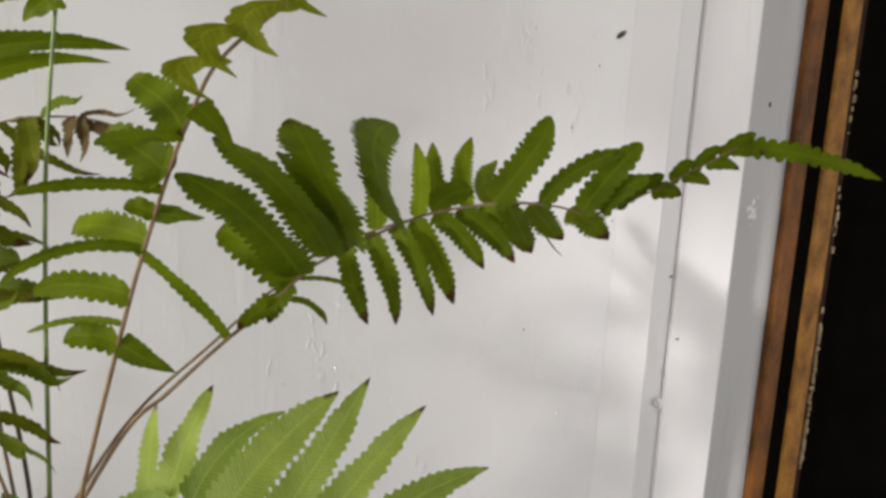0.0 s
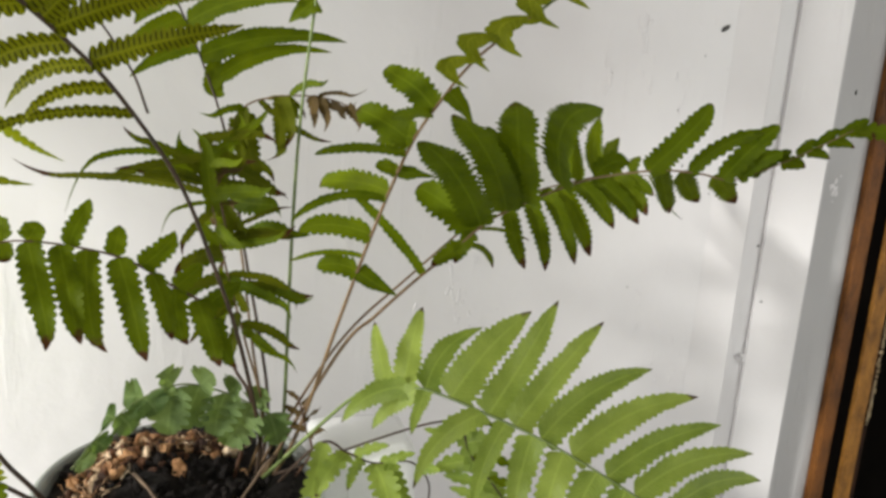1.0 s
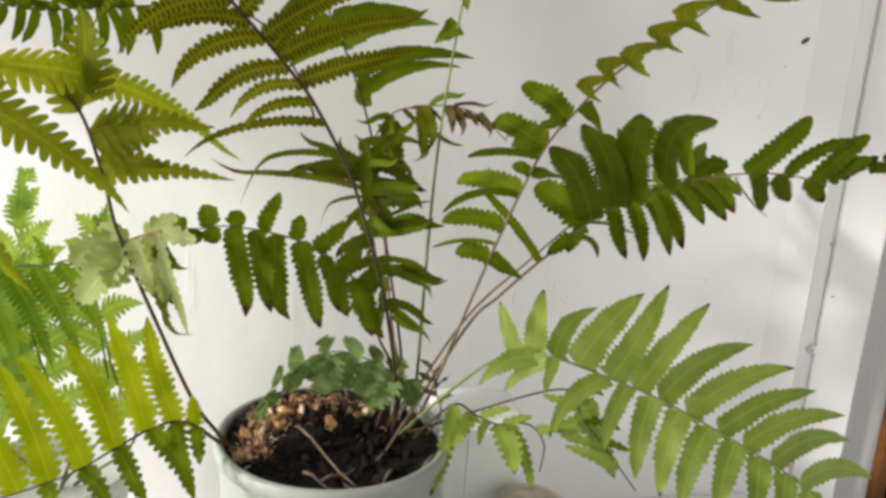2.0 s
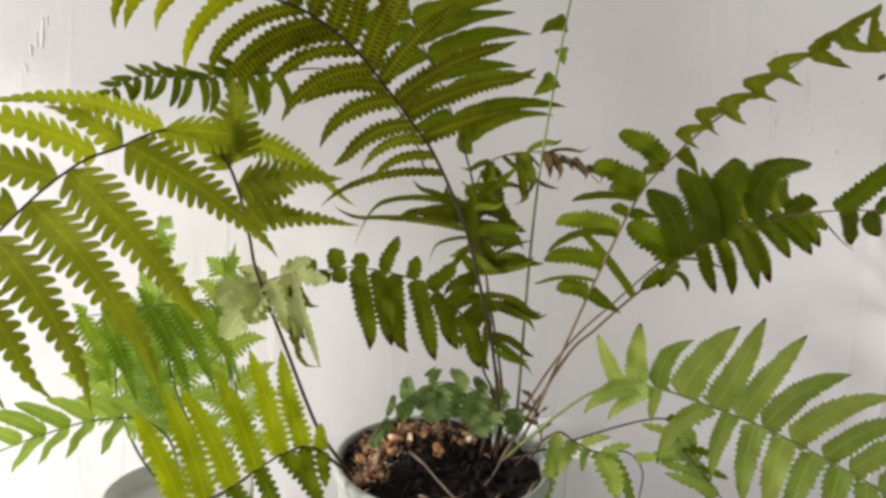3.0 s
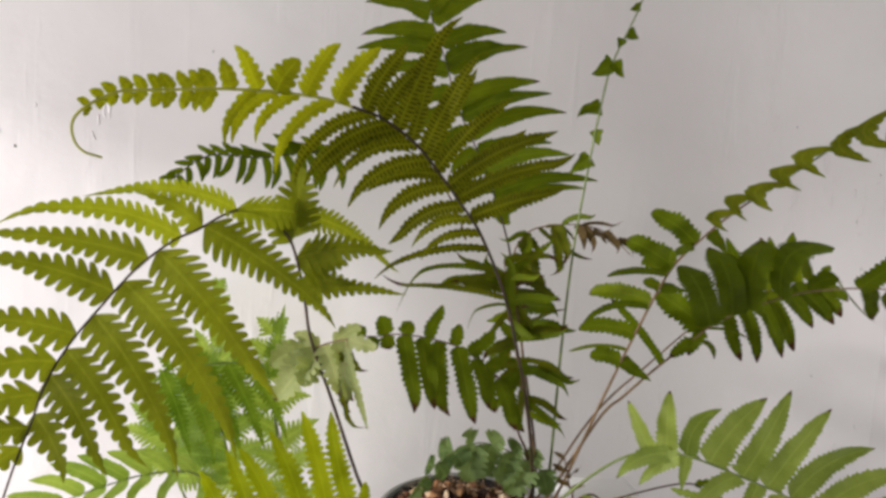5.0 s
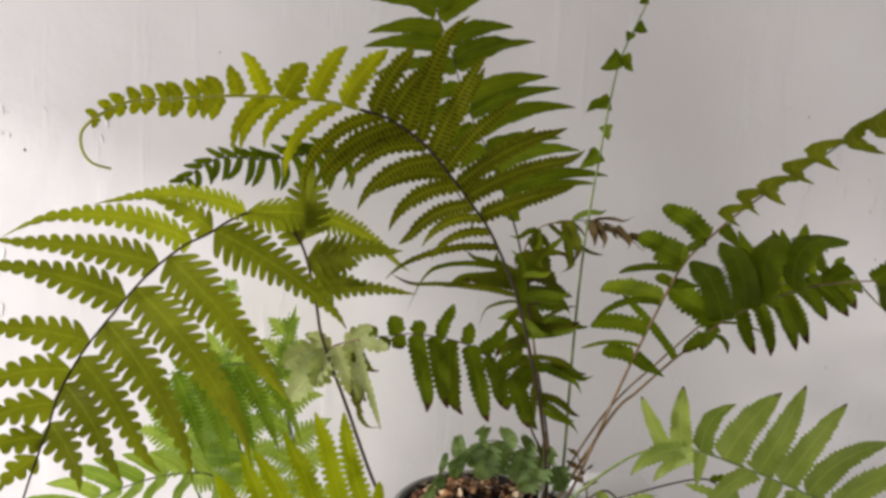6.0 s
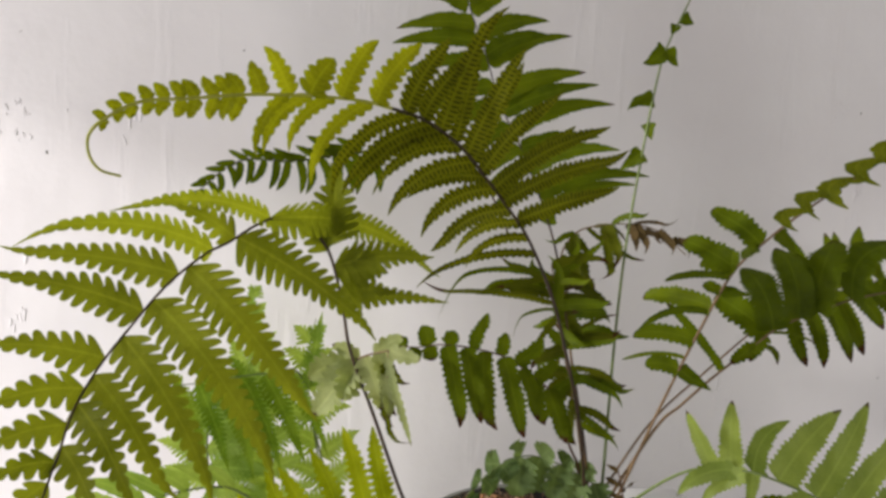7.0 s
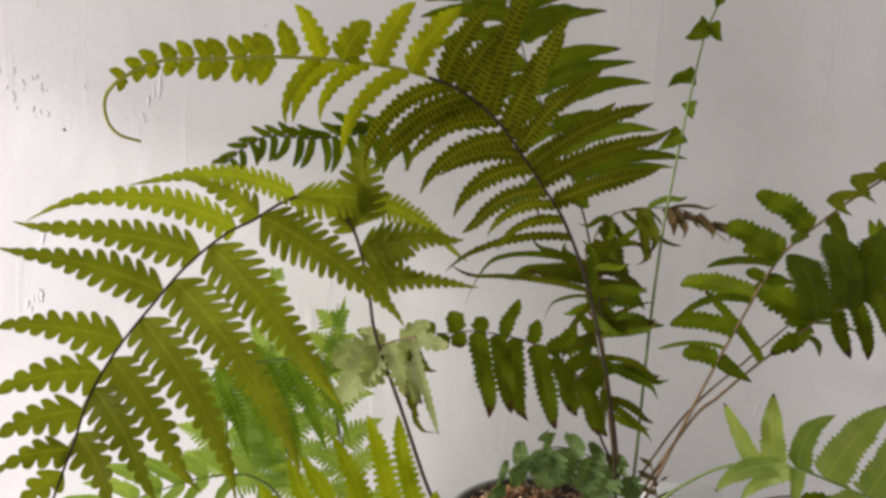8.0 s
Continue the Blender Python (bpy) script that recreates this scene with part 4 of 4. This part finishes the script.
frond(fern,
      [(0.135, 0.005, 0.885), (0.142, 0.01, 0.931), (0.133, 0.019, 0.995), (0.125, 0.028, 1.057), (0.115, 0.036, 1.11), (0.113, 0.04, 1.142), (0.125, 0.04, 1.165), (0.147, 0.034, 1.174), (0.176, 0.031, 1.176), (0.2, 0.027, 1.17), (0.223, 0.021, 1.151)],
      (0.0, -1.0, 0.1),
      [(0.376, 55, -113, 35, 10), (0.28, 43, -117, 41, 10), (0.622, 40, -32, 33), (0.724, 32, 161, 41), (0.584, 50, 52, 24, 16), (0.546, 47, -103, 38, 18), (0.513, 39, 143, 50, 14), (0.478, 53, -103, 35, 12), (0.524, 31, 103, -10, 10), (0.6, 76, 85, 3, 9), (0.6, 113, 86, -2, 7), (0.535, 54, 92, 10, 4), (0.811, 36, 4, 40, 7), (0.86, 38, -1, 39, 4)],
      [(0.724, 52, 128, 37, 11), (0.793, 59, 93, 28, 11), (0.335, 47, -28, 15, 11), (0.39, 34, -107, 27, 11), (0.698, 62, 131, 33, 18), (0.793, 45, 79, 35, 12), (0.848, 31, 81, 47, 9), (0.86, 34, 61, 44, 9), (0.891, 31, 51, 47, 9), (0.918, 32, 31, 45, 9), (0.954, 28, -3, 53, 9), (0.622, 33, -148, 36, 13), (0.798, 20, 66, 0, 8.3, 0.06), (0.754, 60, 47, 0, 7, -0.05), (0.77, 32, 40, 0, 6.4, 0.06), (0.86, 29, 5, 0, 7.2, -0.18), (0.714, 25, 92, 0, 9.6, 0), (0.664, 48, 116, 0, 9, 0.04)],
      0.014, "coarse", LEAF_MID, STEM_TAN, far_leaf=LEAF_OLD, end=(0.84, LEAF_DRY), wild=0.5, hook=0.5, radius=(0.0013, 0.0005), label="old frond with browning curled leaflets", seed=11)
frond(fern,
      [(0.13, 0.005, 0.885), (0.142, 0.002, 0.94), (0.129, 0.002, 0.996), (0.116, 0.002, 1.046), (0.107, 0.001, 1.085), (0.101, 0.001, 1.114), (0.095, 0, 1.142)],
      (0.0, -1.0, 0.1),
      [(0.81, 57, -7, 9, 11.2), (0.946, 35, -96, 40, 7.2), (0.855, 46, -94, 28, 11.2), (0.721, 53, -86, 26, 7.2), (0.779, 29, -140, 49, 9.9), (0.628, 55, -123, 30, 8.6), (0.484, 41, -135, 38, 7.2), (0.946, 59, -63, -1, 8), (0.709, 27, 30, 0, 11.2, 0), (0.696, 27, 105, 0, 13.4, 0), (0.583, 40, 129, 0, 10.9, 0), (0.642, 40, 109, 0, 10.1, 0)],
      [(0.864, 119, -77, -5, 8), (0.955, 55, -89, 7, 7), (0.82, 37, -130, 11, 7), (0.891, 76, -85, -4, 7), (0.909, 59, -55, 1, 7), (0.891, 46, -76, -6, 7), (0.709, 36, -100, 13, 11.2), (0.628, 41, -90, 9, 8.1), (0.567, 42, -116, 14, 8.1), (0.535, 38, -156, 22, 8.7), (0.733, 52, 99, 0, 10.9, 0), (0.642, 58, 127, 0, 8.1, 0.05), (0.501, 46, 137, 0, 8.9, 0.07), (0.955, 62, 130, 0, 14.1, 0.03), (0.847, 40, 154, 0, 13.3, 0), (1, 40, 123, 0, 8.3, -0.15), (1, 52, 96, 0, 8.3, 0.08), (0.757, 54, 78, 0, 4, 0), (0.721, 53, 100, -3, 8.4, 0.02), (0.613, 65, 123, -10, 8.9, 0.01), (0.892, 71, 112, -30, 8.5, 0)],
      0.015, "coarse", LEAF_MID, STEM_TAN, far_leaf=LEAF_OLD, wild=0.4, hook=0.3, radius=(0.0013, 0.0005), label="short stalk with small mixed leaflets", seed=12)
frond(fern,
      [(-0.074, -0.045, 1.063), (-0.066, -0.049, 1.069), (-0.056, -0.053, 1.074), (-0.043, -0.06, 1.079)],
      (0.0, -1.0, 0.1),
      [(0.128, 39, 168, 17, 29), (0.085, 52, -159, 19, 30), (0.238, 34, -138, 18, 28), (0.44, 45, -93, 5, 21), (0.647, 27, 15, -19, 15)],
      [(0.311, 24, -127, 8, 14), (0.715, 53, 93, 5, 14), (0.93, 75, 88, 3, 8), (1, 26, 32, -15, 14)],
      0.02, "crisp", LEAF_WAN, STEM_TAN, wild=0.2, radius=(0.0012, 0.0006), label="wan grey-green leaflets with a pinkish node", seed=13)
frond(fern,
      [(-0.043, -0.06, 1.079), (-0.043, -0.057, 1.053), (-0.042, -0.055, 1.037), (-0.041, -0.055, 1.028)],
      (0.0, -1.0, 0.1),
      [(0.176, 56, -2, 0, 13.7, 0.03), (0.131, 27, 32, 0, 7.3, -0.11), (0.985, 32, 20, 0, 5.1, -0.21)],
      [(0.507, 30, -11, 0, 7.3, 0)],
      0.014, "coarse", LEAF_OLD, STEM_TAN, radius=(0.0008, 0.0004), hook=0.4, label="hanging olive leaflets with curled brown tips", seed=20)
frond(fern,
      [(0.15, -0.01, 0.89), (0.181, -0.03, 0.933), (0.2, -0.034, 0.926), (0.219, -0.039, 0.919), (0.245, -0.043, 0.92), (0.259, -0.047, 0.904), (0.257, -0.05, 0.88)],
      (0.0, -0.91, 0.41),
      [(0.488, 27, 41, 14), (0.602, 27, 14, 7)],
      [(0.342, 76, 116, 22), (0.526, 34, 100, 47), (0.643, 57, 80, 22), (0.784, 33, -97, 82), (0.459, 42, 107, 28, 16), (0.578, 46, 67, 30, 22)],
      0.016, "crisp", LEAF_FRESH, STEM_DARK, radius=(0.0012, 0.0006), label="small drooping young frond", seed=14)
frond(fern,
      [(0.15, -0.01, 0.9), (0.264, -0.05, 0.954), (0.282, -0.065, 0.935), (0.3, -0.081, 0.913), (0.319, -0.1, 0.888)],
      (0.0, -0.91, 0.41),
      [(0.595, 30, 6, -12), (0.707, 34, 40, 2), (0.798, 27, 35, 0)],
      [(0.663, 31, 111, -11), (0.74, 21, 101, -16), (0.833, 39, 141, -1), (0.909, 47, 145, 0), (0.64, 72, -14, -4, 22), (0.729, 29, 118, -10, 16), (0.674, 17, -89, 15, 19)],
      0.014, "crisp", LEAF_MID, STEM_DARK, far_leaf=LEAF_FRESH, radius=(0.001, 0.0006), label="small dark young frond", seed=15)
frond(fern,
      [(0.145, 0.01, 0.885), (0.155, 0, 0.932), (0.132, 0.001, 0.952), (0.107, 0.002, 0.964), (0.083, 0.001, 0.969), (0.056, -0.004, 0.96), (0.034, -0.012, 0.942), (0.017, -0.022, 0.921)],
      (0.0, -0.6, 0.8),
      [(0.345, 15, -91, 45), (0.442, 11, -128, 46), (0.539, 13, -134, 45), (0.624, 13, -53, 20), (0.715, 14, -32, -1), (0.816, 7, -63, 10)],
      [(0.295, 24, -143, -18), (0.368, 37, -95, -44), (0.452, 31, -102, -42), (0.539, 34, -82, -46), (0.624, 36, -66, -41), (0.715, 15, -102, -26), (0.805, 15, -87, -22), (0.905, 11, -96, -13), (0.968, 10, -106, -7)],
      0.033, "crisp", LEAF_BLUE, STEM_GREEN, radius=(0.001, 0.0005), fold=0.3, wild=0.4, power=0.3, label="crinkled blue-green young frond over the soil", seed=16)
frond(fern,
      [(0.16, -0.005, 0.885), (0.177, -0.007, 0.914), (0.173, -0.006, 0.932), (0.169, -0.006, 0.948), (0.166, -0.005, 0.96)],
      (0.0, -1.0, 0.1),
      [(0.572, 14, -86, 9, 6), (0.735, 17, -65, 6, 7), (0.904, 15, -65, 5, 6)],
      [(0.645, 13, -57, -16, 6), (0.819, 15, -46, -17, 7), (0.964, 12, -47, -16, 6)],
      0.006, "crisp", LEAF_DRY, STEM_BROWN, radius=(0.0012, 0.0005), wild=0.7, hook=0.6, label="withered brown young stalk", seed=17)
frond(fern,
      [(0.116, 0, 1.068), (0.112, -0, 1.091), (0.108, -0, 1.109), (0.104, -0, 1.122)],
      (0.0, -1.0, 0.1),
      [(0.595, 12, -104, 15, 5), (0.839, 15, -50, -1, 6), (0.959, 22, -99, 13, 5)],
      [(0.251, 15, -51, -18, 5), (0.75, 11, -48, -18, 5)],
      0.006, "crisp", LEAF_DRY, STEM_BROWN, radius=(0.001, 0.0005), wild=0.7, hook=0.6, label="withered pinkish brown leaflets", seed=18)
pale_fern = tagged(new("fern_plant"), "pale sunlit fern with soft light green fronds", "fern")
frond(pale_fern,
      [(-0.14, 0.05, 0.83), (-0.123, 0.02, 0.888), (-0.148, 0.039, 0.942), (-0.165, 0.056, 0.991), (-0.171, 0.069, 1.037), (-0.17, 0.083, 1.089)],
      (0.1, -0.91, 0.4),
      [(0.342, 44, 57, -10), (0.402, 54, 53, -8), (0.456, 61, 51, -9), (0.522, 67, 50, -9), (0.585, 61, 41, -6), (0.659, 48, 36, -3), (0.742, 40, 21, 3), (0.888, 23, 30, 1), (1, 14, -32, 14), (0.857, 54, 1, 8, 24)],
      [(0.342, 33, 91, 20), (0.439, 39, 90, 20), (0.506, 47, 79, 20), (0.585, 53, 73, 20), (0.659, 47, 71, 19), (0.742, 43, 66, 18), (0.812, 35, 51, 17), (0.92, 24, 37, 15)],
      0.036, "frilled", LEAF_SUNLIT, STEM_GREEN, power=0.4, wild=0.15, label="pale upright frond", seed=1)
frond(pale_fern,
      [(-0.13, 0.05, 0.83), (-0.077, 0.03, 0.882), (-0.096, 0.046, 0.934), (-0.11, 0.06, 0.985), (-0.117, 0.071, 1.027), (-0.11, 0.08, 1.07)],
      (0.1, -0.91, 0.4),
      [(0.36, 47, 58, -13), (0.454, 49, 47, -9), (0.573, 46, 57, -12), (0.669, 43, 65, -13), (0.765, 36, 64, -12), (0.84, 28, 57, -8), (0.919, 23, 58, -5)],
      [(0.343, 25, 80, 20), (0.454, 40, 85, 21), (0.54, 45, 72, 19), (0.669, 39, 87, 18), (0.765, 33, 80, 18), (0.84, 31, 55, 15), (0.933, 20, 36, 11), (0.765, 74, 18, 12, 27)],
      0.036, "frilled", LEAF_SUNLIT, STEM_GREEN, power=0.4, wild=0.15, label="pale upright frond", seed=2)
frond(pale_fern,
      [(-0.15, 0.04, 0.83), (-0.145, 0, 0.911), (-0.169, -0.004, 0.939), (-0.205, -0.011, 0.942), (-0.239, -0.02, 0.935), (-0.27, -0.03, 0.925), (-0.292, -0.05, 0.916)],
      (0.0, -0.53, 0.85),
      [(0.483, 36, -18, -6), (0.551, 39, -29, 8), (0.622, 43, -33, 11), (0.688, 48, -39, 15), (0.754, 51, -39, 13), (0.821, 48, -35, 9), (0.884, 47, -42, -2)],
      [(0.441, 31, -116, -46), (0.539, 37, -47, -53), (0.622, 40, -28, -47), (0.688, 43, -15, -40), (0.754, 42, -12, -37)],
      0.014, "fine", LEAF_SUNLIT, STEM_GREEN, power=0.4, label="pale low spreading frond", seed=3)
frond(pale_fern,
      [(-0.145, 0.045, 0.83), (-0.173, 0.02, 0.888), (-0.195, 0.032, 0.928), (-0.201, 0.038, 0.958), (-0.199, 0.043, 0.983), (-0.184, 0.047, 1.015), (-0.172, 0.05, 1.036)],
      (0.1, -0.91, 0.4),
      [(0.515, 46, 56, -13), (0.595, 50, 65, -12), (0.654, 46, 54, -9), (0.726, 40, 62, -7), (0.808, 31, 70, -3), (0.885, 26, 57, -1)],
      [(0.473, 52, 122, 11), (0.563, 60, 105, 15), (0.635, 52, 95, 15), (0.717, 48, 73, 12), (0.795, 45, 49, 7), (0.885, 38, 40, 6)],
      0.034, "frilled", LEAF_SUNLIT, STEM_GREEN, power=0.4, wild=0.15, label="pale upright frond", seed=4)
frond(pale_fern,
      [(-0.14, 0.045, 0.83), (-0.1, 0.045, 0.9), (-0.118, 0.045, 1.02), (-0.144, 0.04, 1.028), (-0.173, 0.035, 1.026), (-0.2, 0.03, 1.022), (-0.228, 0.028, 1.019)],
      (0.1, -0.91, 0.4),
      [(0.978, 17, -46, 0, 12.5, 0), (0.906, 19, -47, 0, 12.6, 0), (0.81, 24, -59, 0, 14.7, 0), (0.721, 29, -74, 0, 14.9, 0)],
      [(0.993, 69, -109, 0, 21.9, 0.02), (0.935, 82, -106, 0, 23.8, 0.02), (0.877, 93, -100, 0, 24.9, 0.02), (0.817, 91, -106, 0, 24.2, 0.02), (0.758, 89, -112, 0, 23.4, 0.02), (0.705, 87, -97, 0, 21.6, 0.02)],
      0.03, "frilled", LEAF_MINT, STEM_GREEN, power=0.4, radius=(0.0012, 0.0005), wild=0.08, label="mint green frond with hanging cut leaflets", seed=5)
pot_b = tagged(new("nursery_pot"), "plain white nursery pot behind the fern", "plant pot")
bm = bmesh.new()
lathe(bm, (-0.15, 0.05, TABLE), [(0.0005, 0.0006), (0.05, 0.0006), (0.052, 0.003), (0.064, 0.135), (0.067, 0.136), (0.067, 0.148), (0.064, 0.148), (0.062, 0.13), (0.0005, 0.129)], 40)
part("pot_shell", bm, WHITE_POT, pot_b, smooth=True)

# ---- small things ----
label = tagged(new("plant_label"), "small white plastic plant label stuck in the soil", "plant label")
bm = bmesh.new()
add_box(bm, (0.1385, 0.0185, 0.895), (0.1475, 0.0200, 0.938), 0.0005)
part("tag", bm, PAINT, label)

carton = tagged(new("white_container"), "plain white plastic container standing beside the plant pot", "container")
bm = bmesh.new()
add_box(bm, (0.1785, 0.0045, TABLE + 0.0006), (0.268, 0.08, 0.9055), 0.012)
for v in bm.verts:      # slightly waisted sides
    v.co.x += 0.0022 * math.sin((v.co.z - TABLE) * 22) * (1 if v.co.x > 0.23 else -1)
part("container_body", bm, SHELL_WHITE, carton, smooth=True)
box("moulding_seam", (0.2085, 0.0036, TABLE + 0.02), (0.2097, 0.0052, 0.888), SHELL_WHITE, carton, 0.0004)

JX, JY = 0.262, -0.03
jar = tagged(new("glass_jar"), "small round glass jar with a cream and brown lid", "jar")
bm = bmesh.new()
lathe(bm, (JX, JY, TABLE), [(0.0005, 0.0006), (0.028, 0.0006), (0.031, 0.004), (0.0315, 0.105), (0.028, 0.121), (0.0268, 0.1265),
                            (0.0245, 0.126), (0.0252, 0.119), (0.0292, 0.104), (0.0288, 0.005), (0.0005, 0.004)], 48)
part("glass", bm, GLASS, jar, smooth=True)
bm = bmesh.new()
lathe(bm, (JX, JY, TABLE + 0.0045), [(0.0005, 0.0), (0.0280, 0.0), (0.0284, 0.099), (0.022, 0.107), (0.012, 0.111), (0.0005, 0.112)], 40, 0.01)
part("contents", bm, CREAM, jar, "cream-coloured filling", smooth=True)
bm = bmesh.new()
lathe(bm, (JX, JY, TABLE + 0.1268), [(0.0005, 0.0), (0.0300, 0.0), (0.0312, 0.0015), (0.0312, 0.011), (0.0300, 0.0135), (0.024, 0.0165), (0.012, 0.0185), (0.0005, 0.019)], 48, 0.006)
part("lid", bm, LID, jar, "cream lid stained dark brown", smooth=True)
